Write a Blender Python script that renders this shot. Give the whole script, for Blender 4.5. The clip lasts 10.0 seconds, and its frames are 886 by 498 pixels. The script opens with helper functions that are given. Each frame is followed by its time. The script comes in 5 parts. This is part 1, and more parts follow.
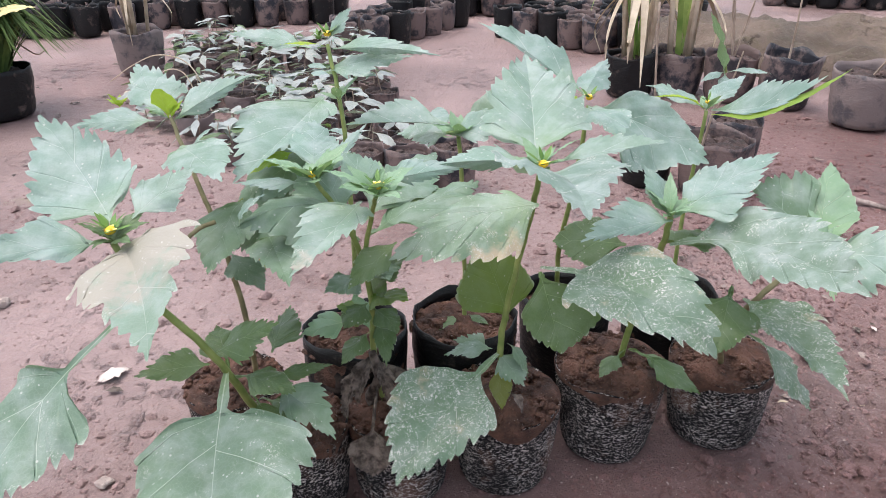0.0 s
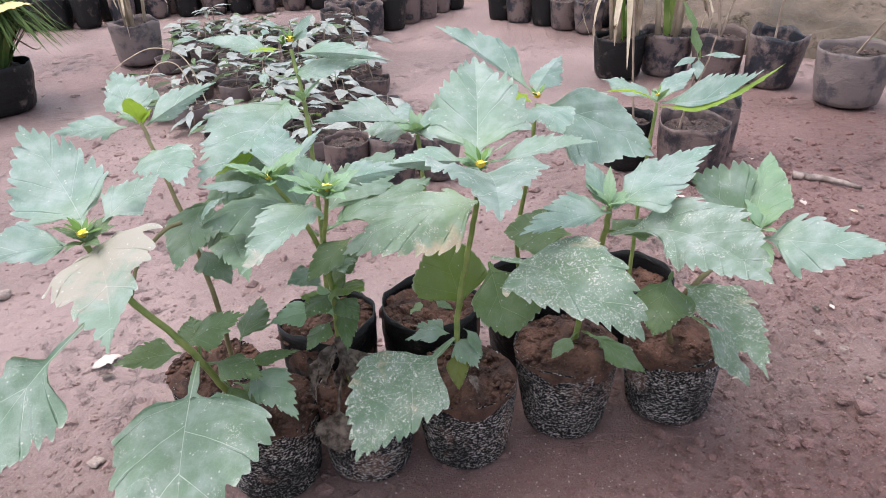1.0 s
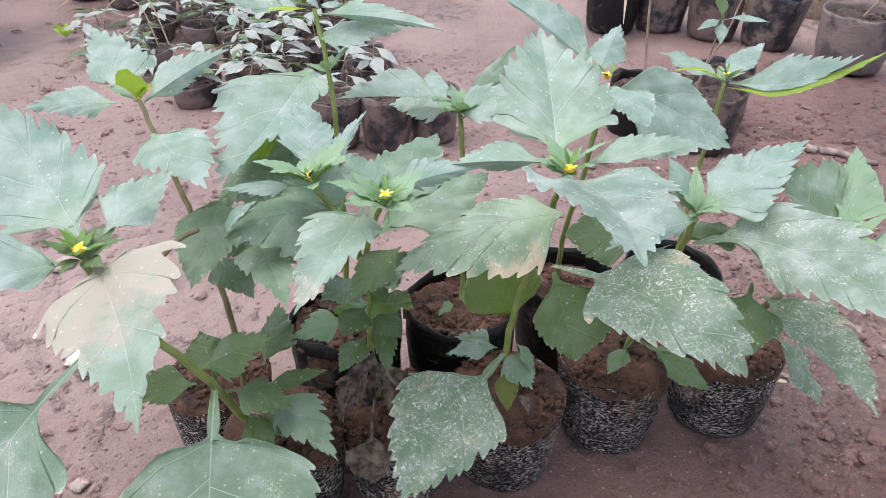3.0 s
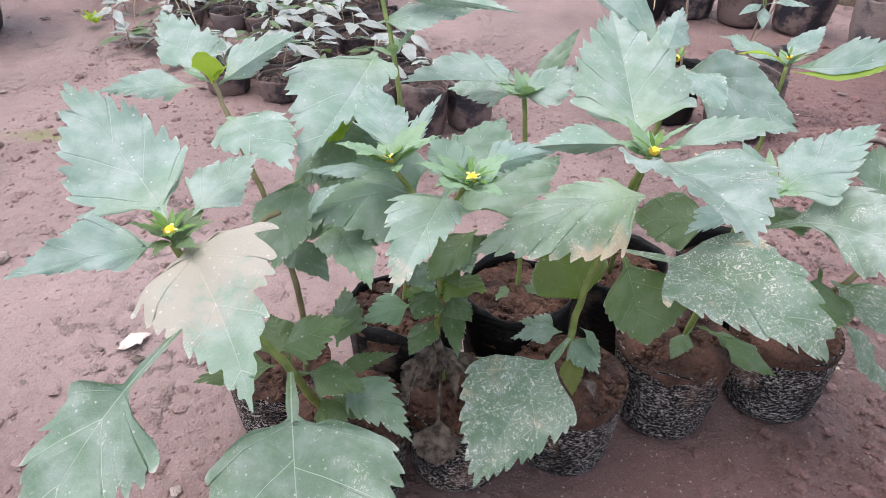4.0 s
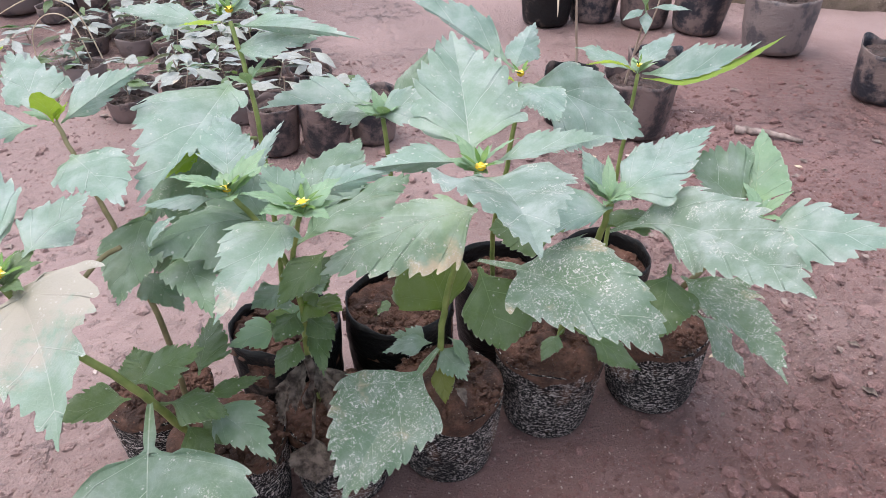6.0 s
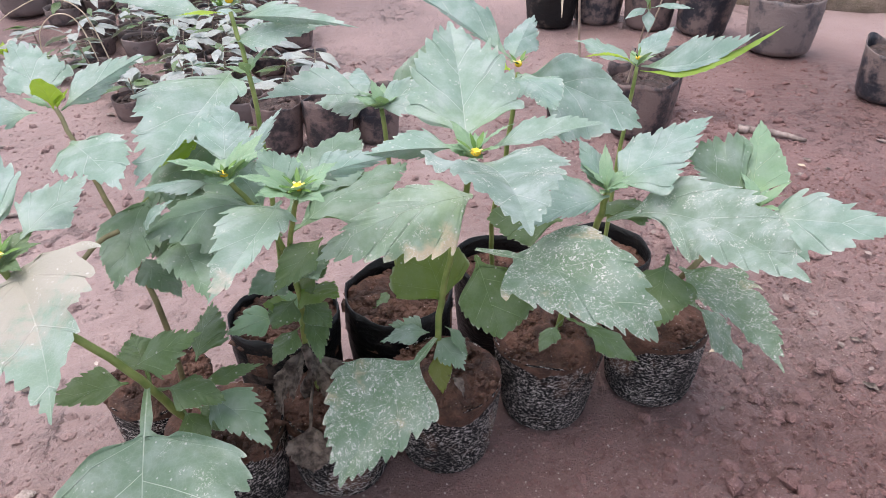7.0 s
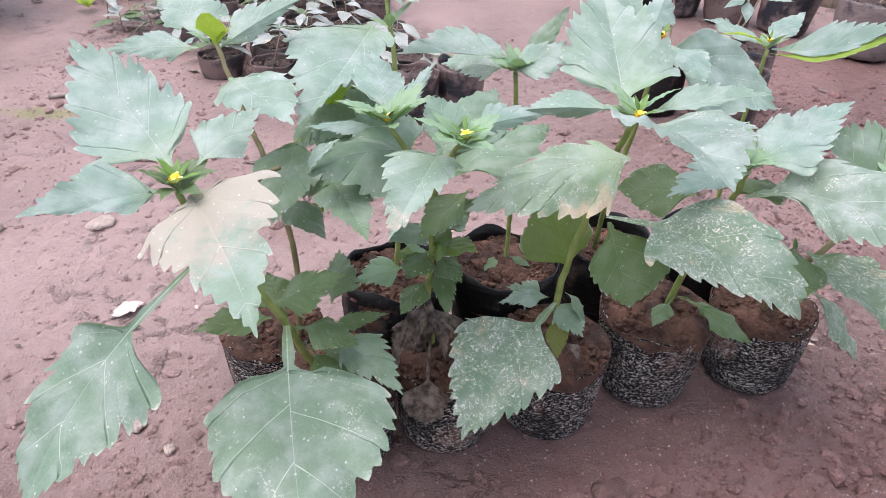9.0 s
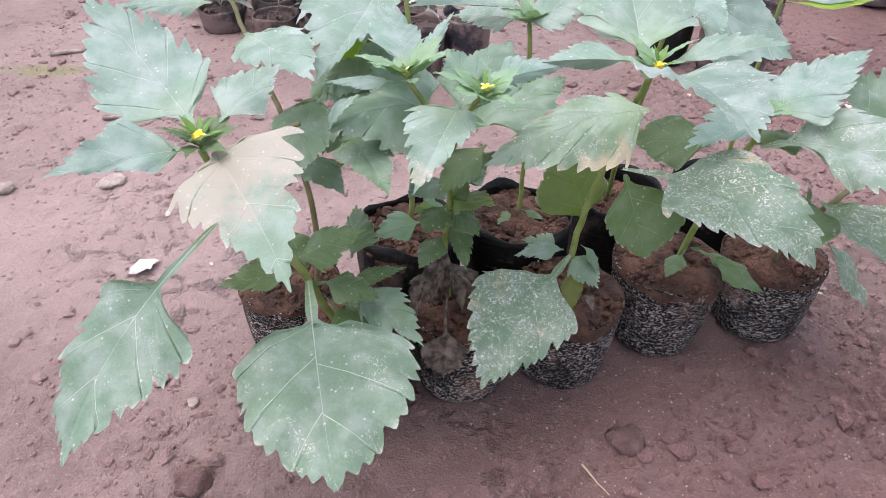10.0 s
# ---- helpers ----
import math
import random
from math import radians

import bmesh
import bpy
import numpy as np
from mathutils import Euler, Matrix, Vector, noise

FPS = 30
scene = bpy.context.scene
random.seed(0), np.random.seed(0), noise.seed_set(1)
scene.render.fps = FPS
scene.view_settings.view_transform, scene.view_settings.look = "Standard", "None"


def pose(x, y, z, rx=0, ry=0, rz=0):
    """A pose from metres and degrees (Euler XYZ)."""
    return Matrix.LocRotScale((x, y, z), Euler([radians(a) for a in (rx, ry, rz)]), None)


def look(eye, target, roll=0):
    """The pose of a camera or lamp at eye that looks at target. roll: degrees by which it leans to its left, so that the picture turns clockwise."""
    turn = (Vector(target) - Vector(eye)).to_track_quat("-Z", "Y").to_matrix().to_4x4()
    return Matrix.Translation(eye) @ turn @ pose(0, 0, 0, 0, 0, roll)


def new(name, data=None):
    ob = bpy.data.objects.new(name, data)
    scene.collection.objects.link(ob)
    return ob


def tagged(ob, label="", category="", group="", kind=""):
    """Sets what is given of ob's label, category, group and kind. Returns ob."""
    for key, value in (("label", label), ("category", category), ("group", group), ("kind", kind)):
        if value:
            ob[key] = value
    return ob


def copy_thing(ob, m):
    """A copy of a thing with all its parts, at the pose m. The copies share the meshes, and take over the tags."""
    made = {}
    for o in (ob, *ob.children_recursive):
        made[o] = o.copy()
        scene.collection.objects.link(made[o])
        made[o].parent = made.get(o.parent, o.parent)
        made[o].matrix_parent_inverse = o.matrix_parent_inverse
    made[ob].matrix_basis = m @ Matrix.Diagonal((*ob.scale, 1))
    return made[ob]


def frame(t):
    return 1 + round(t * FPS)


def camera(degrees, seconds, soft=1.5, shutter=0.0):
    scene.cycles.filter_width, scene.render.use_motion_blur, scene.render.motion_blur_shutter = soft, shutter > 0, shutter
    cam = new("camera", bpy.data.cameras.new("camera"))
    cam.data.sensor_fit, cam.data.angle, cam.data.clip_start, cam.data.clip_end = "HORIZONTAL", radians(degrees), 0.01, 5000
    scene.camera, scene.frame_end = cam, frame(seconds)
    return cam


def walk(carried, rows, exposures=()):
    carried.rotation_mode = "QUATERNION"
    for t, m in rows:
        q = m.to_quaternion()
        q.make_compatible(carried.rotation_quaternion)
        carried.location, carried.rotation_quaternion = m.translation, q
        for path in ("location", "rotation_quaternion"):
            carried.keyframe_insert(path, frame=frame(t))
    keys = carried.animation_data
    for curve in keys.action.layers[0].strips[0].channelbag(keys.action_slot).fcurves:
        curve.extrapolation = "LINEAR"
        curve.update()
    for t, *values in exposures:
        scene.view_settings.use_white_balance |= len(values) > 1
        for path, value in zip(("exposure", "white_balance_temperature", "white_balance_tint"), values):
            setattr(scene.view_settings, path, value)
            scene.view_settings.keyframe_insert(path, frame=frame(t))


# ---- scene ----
cam = camera(62.8, 10.0, 0.88)
PATH = [
    (0, (0.055, 0.0, 0.585), (0.012, 1.79, -0.305), -0.7),
    (0.5, (0.097, -0.018, 0.603), (0.048, 1.761, -0.311), -1.5),
    (1, (0.113, -0.036, 0.618), (0.037, 1.727, -0.324), -2.2),
    (1.5, (0.12, -0.061, 0.635), (0.028, 1.679, -0.348), -1.0),
    (2, (0.101, -0.007, 0.628), (0.082, 1.715, -0.388), 0.1),
    (2.2, (0.092, 0.03, 0.626), (0.134, 1.747, -0.399), -0.5),
    (3.3, (-0.006, 0.088, 0.617), (0.053, 1.756, -0.485), 1.4),
    (3.5, (-0.012, 0.089, 0.618), (0.039, 1.753, -0.491), 1.3),
    (4, (-0.038, 0.085, 0.613), (0.002, 1.75, -0.494), 0.8),
    (4.5, (-0.059, 0.082, 0.605), (-0.038, 1.734, -0.521), 1.1),
    (5, (-0.025, 0.084, 0.605), (0.017, 1.718, -0.548), 0.2),
    (5.5, (0.013, 0.085, 0.622), (0.128, 1.739, -0.496), -0.5),
    (6, (0.046, 0.07, 0.63), (0.213, 1.739, -0.459), -0.5),
    (6.2, (0.06, 0.059, 0.631), (0.238, 1.747, -0.428), -0.5),
    (7.3, (0.043, 0.059, 0.608), (0.175, 1.733, -0.478), -0.3),
    (7.5, (0.028, 0.063, 0.603), (0.163, 1.734, -0.487), 0.7),
    (8, (-0.005, 0.063, 0.608), (0.107, 1.755, -0.453), 2.1),
    (8.5, (-0.023, 0.054, 0.61), (0.061, 1.739, -0.463), 2.0),
    (9, (-0.044, 0.047, 0.597), (0.036, 1.713, -0.506), 2.5),
    (9.5, (-0.059, 0.046, 0.596), (0.023, 1.699, -0.527), 2.7),
    (10, (-0.06, 0.042, 0.6), (0.021, 1.636, -0.606), 1.9),
]
walk(cam, [(t, look(eye, target, roll)) for t, eye, target, roll in PATH], exposures=((0, 1.34, 6500, 10), (2, 1.333, 6500, 10), (6, 1.31, 6500, 12), (7.5, 1.34, 6500, 13), (8.5, 1.46, 6500, 15), (10, 1.40, 6500, 14)))

# ---- world and light: bright overcast sky ----
world = bpy.data.worlds.new("overcast_sky")
scene.world = world
world.use_nodes = True
wn = world.node_tree.nodes
sky = wn.new("ShaderNodeTexSky")
sky.sky_type = "NISHITA"
sky.sun_disc = False
sky.sun_elevation, sky.sun_rotation = radians(75), radians(-83)
sky.air_density, sky.dust_density, sky.ozone_density = 1.0, 3.2, 0.6
wn["Background"].inputs["Strength"].default_value = 0.13
cloud = wn.new("ShaderNodeHueSaturation")
cloud.inputs["Saturation"].default_value = 0.6
world.node_tree.links.new(sky.outputs["Color"], cloud.inputs["Color"])
world.node_tree.links.new(cloud.outputs["Color"], wn["Background"].inputs["Color"])
sun_data = bpy.data.lights.new("sun", "SUN")
sun_data.energy, sun_data.angle, sun_data.color = 0.81, radians(75), (1.0, 0.955, 0.92)
sun = new("sun", sun_data)
sun.matrix_world = look((-1.6, 0.2, 6.0), (0, 0, 0))


# ---- materials ----
class Nodes:
    """A short way to write node materials."""

    def __init__(self, name):
        self.mat = bpy.data.materials.new(name)
        self.mat.use_nodes = True
        self.tree = self.mat.node_tree
        self.bsdf = self.tree.nodes["Principled BSDF"]
        self.out = self.tree.nodes["Material Output"]

    def node(self, kind, **settings):
        n = self.tree.nodes.new("ShaderNode" + kind)
        for key, value in settings.items():
            setattr(n, key, value)
        return n

    def put(self, socket, value):
        if isinstance(value, bpy.types.NodeSocket):
            self.tree.links.new(value, socket)
        elif value is not None:
            socket.default_value = value

    def math(self, op, a, b=None, clamp=False):
        n = self.node("Math", operation=op, use_clamp=clamp)
        self.put(n.inputs[0], a)
        self.put(n.inputs[1], b)
        return n.outputs[0]

    def vec(self, op, a, b=None):
        n = self.node("VectorMath", operation=op)
        self.put(n.inputs[0], a)
        self.put(n.inputs[1], b)
        return n.outputs[0]

    def ramp(self, value, a, b, low=0.0, high=1.0):
        n = self.node("MapRange", interpolation_type="SMOOTHSTEP")
        for key, v in (("Value", value), ("From Min", a), ("From Max", b), ("To Min", low), ("To Max", high)):
            self.put(n.inputs[key], v)
        return n.outputs["Result"]

    def mix(self, fac, a, b, blend="MIX"):
        n = self.node("Mix", data_type="RGBA", blend_type=blend)
        self.put(n.inputs["Factor"], fac)
        self.put(n.inputs["A"], a if isinstance(a, bpy.types.NodeSocket) else (*a, 1))
        self.put(n.inputs["B"], b if isinstance(b, bpy.types.NodeSocket) else (*b, 1))
        return n.outputs["Result"]

    def noise(self, vector, scale, detail=3.0, rough=0.55, distort=0.0):
        n = self.node("TexNoise")
        self.put(n.inputs["Vector"], vector)
        for key, v in (("Scale", scale), ("Detail", detail), ("Roughness", rough), ("Distortion", distort)):
            n.inputs[key].default_value = v
        return n.outputs["Fac"]

    def voronoi(self, vector, scale, feature="F1"):
        n = self.node("TexVoronoi", feature=feature)
        self.put(n.inputs["Vector"], vector)
        n.inputs["Scale"].default_value = scale
        return n.outputs["Distance"]

    def object_coords(self, spread=True):
        c = self.node("TexCoord").outputs["Object"]
        if not spread:
            return c
        r = self.math("MULTIPLY", self.random(), 37.0)
        n = self.node("CombineXYZ")
        self.put(n.inputs[0], r)
        self.put(n.inputs[2], r)
        return self.vec("ADD", c, n.outputs[0])

    def random(self):
        return self.node("ObjectInfo").outputs["Random"]

    def scaled(self, vector, s):
        return self.vec("MULTIPLY", vector, s)

    def bump(self, height, strength, distance):
        n = self.node("Bump")
        n.inputs["Strength"].default_value, n.inputs["Distance"].default_value = strength, distance
        self.put(n.inputs["Height"], height)
        self.put(self.bsdf.inputs["Normal"], n.outputs[0])
        return n.outputs[0]

    def finish(self, color, rough=0.6, spec=0.5, metal=0.0):
        self.put(self.bsdf.inputs["Base Color"], color if isinstance(color, bpy.types.NodeSocket) else (*color, 1))
        self.put(self.bsdf.inputs["Roughness"], rough)
        self.put(self.bsdf.inputs["Specular IOR Level"], spec)
        self.bsdf.inputs["Metallic"].default_value = metal
        return self.mat


def leaf_material(name, green, vein, dust=0.15, speckle=0.0, tan=0.0, tan_color=(0.6, 0.47, 0.34), glow=0.25, shine=0.40, show=0.56, basal=0.0, mesh=330, web=0.07):
    """Leaf blade: pale veins, dust film, white flecks of scorched skin and tan dead patches."""
    m = Nodes(name)
    co = m.object_coords()
    rnd = m.random()
    uv = m.node("UVMap", uv_map="vein").outputs[0]
    flat = m.node("UVMap", uv_map="flat").outputs[0]
    sv, sf = m.node("SeparateXYZ"), m.node("SeparateXYZ")
    m.put(sv.inputs[0], uv)
    m.put(sf.inputs[0], flat)
    across = m.math("ABSOLUTE", m.math("SUBTRACT", m.math("FRACT", sv.outputs[0]), 0.5))
    wide = m.ramp(sv.outputs[1], 0.0, 1.0, 0.016, 0.007)
    side_vein = m.ramp(m.math("DIVIDE", across, wide), 0.35, 1.0, 1.0, 0.0)
    side_vein = m.math("MULTIPLY", side_vein, m.ramp(sv.outputs[1], 0.6, 1.0, 1.0, 0.25))
    midrib = m.ramp(m.math("ADD", sf.outputs[1], m.math("MULTIPLY", sf.outputs[0], 0.006)), 0.002, 0.008, 1.0, 0.0)
    veins = m.math("MAXIMUM", side_vein, midrib)
    net = m.ramp(m.voronoi(co, mesh, "DISTANCE_TO_EDGE"), 0.0, 0.12 if mesh > 200 else 0.05, 1.0, 0.0)
    broad = m.noise(co, 22, 3)
    fine = m.noise(co, 330, 3)
    color = m.mix(m.ramp(broad, 0.3, 0.7), tuple(c * 0.90 for c in green), tuple(min(1, c * 1.08) for c in green))
    color = m.mix(m.math("MULTIPLY", rnd, 0.25), color, (green[0] * 1.25, green[1] * 1.08, green[2] * 0.75))
    color = m.mix(m.math("MULTIPLY", net, web), color, vein)
    color = m.mix(m.math("MULTIPLY", veins, show), color, vein)
    color = m.mix(m.ramp(sf.outputs[0], 0.02, 0.34, 0.45, 0.0), color, (green[0] * 1.25, green[1] * 1.22, green[2] * 0.62))
    film = m.math("MULTIPLY", m.ramp(m.noise(co, 45, 4), 0.35, 0.75), dust)
    color = m.mix(film, color, (0.56, 0.61, 0.62))
    if tan > 0:
        patch = m.math("ADD", m.noise(co, 26, 5, 0.65), m.math("MULTIPLY", sf.outputs[1], 0.34))
        patch = m.math("ADD", patch, m.math("MULTIPLY", m.math("SUBTRACT", 0.45, sf.outputs[0]), basal))
        color = m.mix(m.ramp(patch, 0.70 - tan * 0.42, 0.88 - tan * 0.42, 0, 0.85), color, tan_color)
    cluster = m.ramp(m.math("ADD", m.noise(co, 55, 4, 0.6), m.math("MULTIPLY", sf.outputs[1], 0.16)), 0.68 - 0.34 * speckle, 0.80 - 0.34 * speckle)
    streak = m.ramp(m.noise(co, 330, 4, 0.72, 1.5), 0.53, 0.615)
    dots = m.ramp(m.voronoi(co, 140), 0.10, 0.17, 1.0, 0.0)
    fleck = m.math("MULTIPLY", streak, cluster)
    line = m.math("MULTIPLY", m.ramp(m.noise(co, 120, 2, 0.5, 1.2), 0.6, 0.66), m.math("ADD", veins, 0.05))
    fleck = m.math("MAXIMUM", fleck, m.math("MULTIPLY", line, 0.7))
    fleck = m.math("MAXIMUM", fleck, m.math("MULTIPLY", dots, m.ramp(m.noise(co, 80, 2), 0.47, 0.56, 0.0, 0.95)))
    color = m.mix(m.math("MULTIPLY", fleck, min(0.92, 0.40 + 0.8 * speckle)), color, (0.68, 0.67, 0.62))
    rim = m.math("MULTIPLY", m.ramp(sv.outputs[1], 0.93, 1.0, 0.0, 0.5), m.ramp(m.noise(co, 90, 2), 0.4, 0.6))
    color = m.mix(rim, color, (0.62, 0.64, 0.56))
    height = m.math("ADD", m.math("MULTIPLY", veins, -0.8), m.math("ADD", m.math("MULTIPLY", fine, 0.35), m.math("MULTIPLY", net, -0.12)))
    normal = m.bump(height, 0.6, 0.001)
    m.finish(color, m.ramp(broad, 0.3, 0.7, shine, shine + 0.14), 0.45)
    back = m.node("BsdfTranslucent")
    m.put(back.inputs["Color"], m.mix(0.55, color, (0.30, 0.46, 0.06)))
    m.put(back.inputs["Normal"], normal)
    both = m.node("MixShader")
    both.inputs[0].default_value = glow
    m.tree.links.new(m.bsdf.outputs[0], both.inputs[1])
    m.tree.links.new(back.outputs[0], both.inputs[2])
    m.tree.links.new(both.outputs[0], m.out.inputs["Surface"])
    return m.mat


def plain_plant(name, low, high, rough=0.5, scale=60, bump=0.3):
    m = Nodes(name)
    co = m.object_coords()
    n = m.noise(co, scale, 4)
    m.bump(m.noise(m.scaled(co, (4, 4, 1)), scale * 4, 3), bump, 0.001)
    return m.finish(m.mix(m.ramp(n, 0.3, 0.7), low, high), rough, 0.4)


def soil_material(name, dark, light, crumb, big=3.0, damp=0.0, damp_shade=(), moss=None, dry=()):
    m = Nodes(name)
    co = m.object_coords(False)
    a, b, c = m.noise(co, big, 5, 0.6), m.noise(co, 40, 4, 0.65), m.noise(co, 420, 3, 0.7)
    color = m.mix(m.ramp(a, 0.32, 0.68), dark, light)
    color = m.mix(m.ramp(b, 0.45, 0.75, 0.0, 0.55), color, crumb)
    # darker ovals: dampness and soft shade multiplied into the soil colour
    for x, y, rx, ry, much in damp_shade:
        off = m.vec("MULTIPLY", m.vec("SUBTRACT", co, (x, y, 0.0)), (1 / rx, 1 / ry, 0.0))
        n = m.node("VectorMath", operation="LENGTH")
        m.put(n.inputs[0], off)
        spread = m.math("ADD", n.outputs["Value"], m.math("MULTIPLY", m.noise(co, 7, 4), 0.7))
        color = m.mix(m.ramp(spread, 0.85, 1.7, much, 0.0), color, (0.71, 0.575, 0.565), "MULTIPLY")
    # ovals mixed towards a paler pinkish tone, with ragged edges
    for x, y, rx, ry, much in dry:
        off = m.vec("MULTIPLY", m.vec("SUBTRACT", co, (x, y, 0.0)), (1 / rx, 1 / ry, 0.0))
        n = m.node("VectorMath", operation="LENGTH")
        m.put(n.inputs[0], off)
        spread = m.math("ADD", n.outputs["Value"], m.math("MULTIPLY", m.noise(co, 9, 5, 0.65), 0.9))
        color = m.mix(m.ramp(spread, 0.8, 1.6, much, 0.0), color, (0.50, 0.365, 0.35))
    if moss:
        off = m.vec("MULTIPLY", m.vec("SUBTRACT", co, (*moss[:2], 0.0)), (1 / moss[2], 1 / moss[3], 0.0))
        n = m.node("VectorMath", operation="LENGTH")
        m.put(n.inputs[0], off)
        spread = m.math("ADD", n.outputs["Value"], m.math("MULTIPLY", m.noise(co, 16, 5, 0.7), 1.4))
        color = m.mix(m.ramp(spread, 0.9, 1.5, 0.7, 0.0), color, (0.20, 0.22, 0.07))
    color = m.mix(m.ramp(c, 0.54, 0.74, 0.0, 0.55), color, tuple(x * 0.45 for x in dark))
    color = m.mix(m.ramp(m.noise(co, 300, 2, 0.6), 0.60, 0.70, 0.0, 0.42), color, tuple(min(1, x * 1.40) for x in light))
    grit = m.ramp(m.voronoi(co, 170), 0.06, 0.10, 1.0, 0.0)
    color = m.mix(m.math("MULTIPLY", grit, m.ramp(m.noise(co, 60, 2), 0.42, 0.58, 0.0, 0.85)), color, (0.62, 0.54, 0.50))
    d = m.math("MULTIPLY", m.ramp(m.noise(co, 30, 5, 0.65), 0.52, 0.68), m.ramp(m.noise(co, 3.2, 3), 0.48, 0.62, 0.05, 1.7))
    m.bump(m.math("ADD", d, m.math("ADD", m.math("MULTIPLY", b, 1.3), m.math("MULTIPLY", c, 0.5))), 1.0, 0.008)
    return m.finish(color, m.ramp(a, 0.3, 0.7, 0.62 - damp, 0.92 - damp), 0.35 + damp)


def bag_material(name, film, stain, amount, rough=0.38, flecks=0.0):
    """Thin plastic nursery bag: black film with earth stains, optionally covered in short pale horizontal flecks."""
    m = Nodes(name)
    co = m.object_coords()
    long = m.scaled(co, (1.0, 1.0, 1.9))
    dirt = m.noise(co, 16, 5, 0.65)
    color = m.mix(m.ramp(dirt, 0.62 - amount * 0.5, 0.74 - amount * 0.4), film, stain)
    wr = m.noise(long, 85, 3, 0.6, 0.6)
    height = wr
    if flecks > 0:
        rip = m.noise(long, 290, 4, 0.68, 0.9)
        f = m.math("MULTIPLY", m.ramp(rip, 0.547, 0.560), m.ramp(m.noise(co, 24, 3), 0.34, 0.58, 0.30, 1.0))
        color = m.mix(m.math("MULTIPLY", f, flecks), color, (0.66, 0.60, 0.575))
        height = rip
    m.bump(height, 0.8, 0.003)
    return m.finish(color, m.ramp(dirt, 0.3, 0.7, rough, rough + 0.3), 0.18 if flecks else 0.35)


LEAF_TOP = leaf_material("leaf_pale_green", (0.192, 0.298, 0.260), (0.52, 0.60, 0.54), 0.42, 0.20, show=0.62)
LEAF_MOTTLED = leaf_material("leaf_mottled", (0.126, 0.210, 0.150), (0.46, 0.54, 0.42), 0.24, 0.80, 0.10)
LEAF_SPECKLED = leaf_material("leaf_pale_speckled", (0.164, 0.246, 0.212), (0.48, 0.56, 0.50), 0.48, 0.50)
LEAF_TIPPED = leaf_material("leaf_tan_tip", (0.200, 0.305, 0.262), (0.48, 0.56, 0.50), 0.40, 0.35, 0.02, (0.56, 0.46, 0.40), basal=-0.50)
LEAF_SCORCHED = leaf_material("leaf_scorched", (0.195, 0.295, 0.20), (0.46, 0.54, 0.42), 0.36, 0.45, 0.30)
LEAF_BLEACHED = leaf_material("leaf_bleached", (0.21, 0.31, 0.26), (0.60, 0.62, 0.56), 0.40, 0.30, 0.55, (0.44, 0.385, 0.34), basal=0.6)
# greener lower leaves, darkened to carry the shade beneath the foliage
LEAF_LOW = leaf_material("leaf_green_shaded", (0.078, 0.138, 0.053), (0.27, 0.39, 0.20), 0.09, 0.12)
# leaves at middle height, with part of that shade in the green
LEAF_MID = leaf_material("leaf_dull_green_half_shaded", (0.142, 0.232, 0.160), (0.36, 0.48, 0.36), 0.28, 0.18)
LEAF_VEINED = leaf_material("leaf_veined", (0.146, 0.236, 0.175), (0.56, 0.64, 0.52), 0.30, 0.34, show=0.78, mesh=260, web=0.08)
LEAF_YOUNG = leaf_material("leaf_young", (0.215, 0.355, 0.225), (0.50, 0.60, 0.36), 0.10, 0.05)
LEAF_FRESH = leaf_material("leaf_fresh_green", (0.135, 0.235, 0.055), (0.36, 0.46, 0.18), 0.05, 0.08, glow=0.4)
LEAF_LIME = leaf_material("leaf_yellow_green", (0.23, 0.36, 0.05), (0.40, 0.50, 0.16), 0.0, 0.0, glow=0.35)
LEAF_OLIVE = leaf_material("leaf_olive", (0.165, 0.185, 0.045), (0.34, 0.36, 0.16), 0.08, 0.1, 0.25, (0.30, 0.20, 0.06), glow=0.4)
# yellow-green leaf whose dark tone includes the shade it hangs in
LEAF_SHADE = leaf_material("leaf_yellowish_shaded", (0.112, 0.168, 0.040), (0.25, 0.33, 0.12), 0.06, 0.08, glow=0.42)
LEAF_BUD = leaf_material("leaf_lime", (0.36, 0.52, 0.05), (0.52, 0.62, 0.20), 0.0, 0.0, glow=0.4)
LEAF_SILVER = leaf_material("leaf_silver", (0.27, 0.30, 0.295), (0.60, 0.60, 0.58), 0.3, 0.2, 0.05, glow=0.12)
LEAF_DEAD = plain_plant("leaf_withered", (0.040, 0.029, 0.024), (0.22, 0.175, 0.15), 0.8, 120, 0.8)
STEM = plain_plant("stem_green", (0.15, 0.21, 0.055), (0.26, 0.31, 0.10), 0.5)
STEM_BROWN = plain_plant("stem_brownish", (0.16, 0.14, 0.07), (0.27, 0.24, 0.13), 0.6)
BRACT = plain_plant("bract_green", (0.055, 0.14, 0.02), (0.15, 0.27, 0.05), 0.5)
PETAL = plain_plant("petal_cream", (0.88, 0.68, 0.10), (0.93, 0.80, 0.36), 0.5)
DISC = plain_plant("disc_yellow", (0.70, 0.42, 0.02), (0.90, 0.64, 0.05), 0.6, 900)
STRAW = plain_plant("straw_dry", (0.42, 0.33, 0.23), (0.64, 0.54, 0.42), 0.75, 20)
YELLOWED = plain_plant("leaf_yellowed", (0.50, 0.40, 0.16), (0.68, 0.58, 0.30), 0.6, 30)
CANE = plain_plant("cane_bark", (0.22, 0.16, 0.12), (0.40, 0.31, 0.25), 0.8, 30)
GRASS = plain_plant("grass_blade", (0.12, 0.22, 0.04), (0.32, 0.42, 0.12), 0.5, 10)
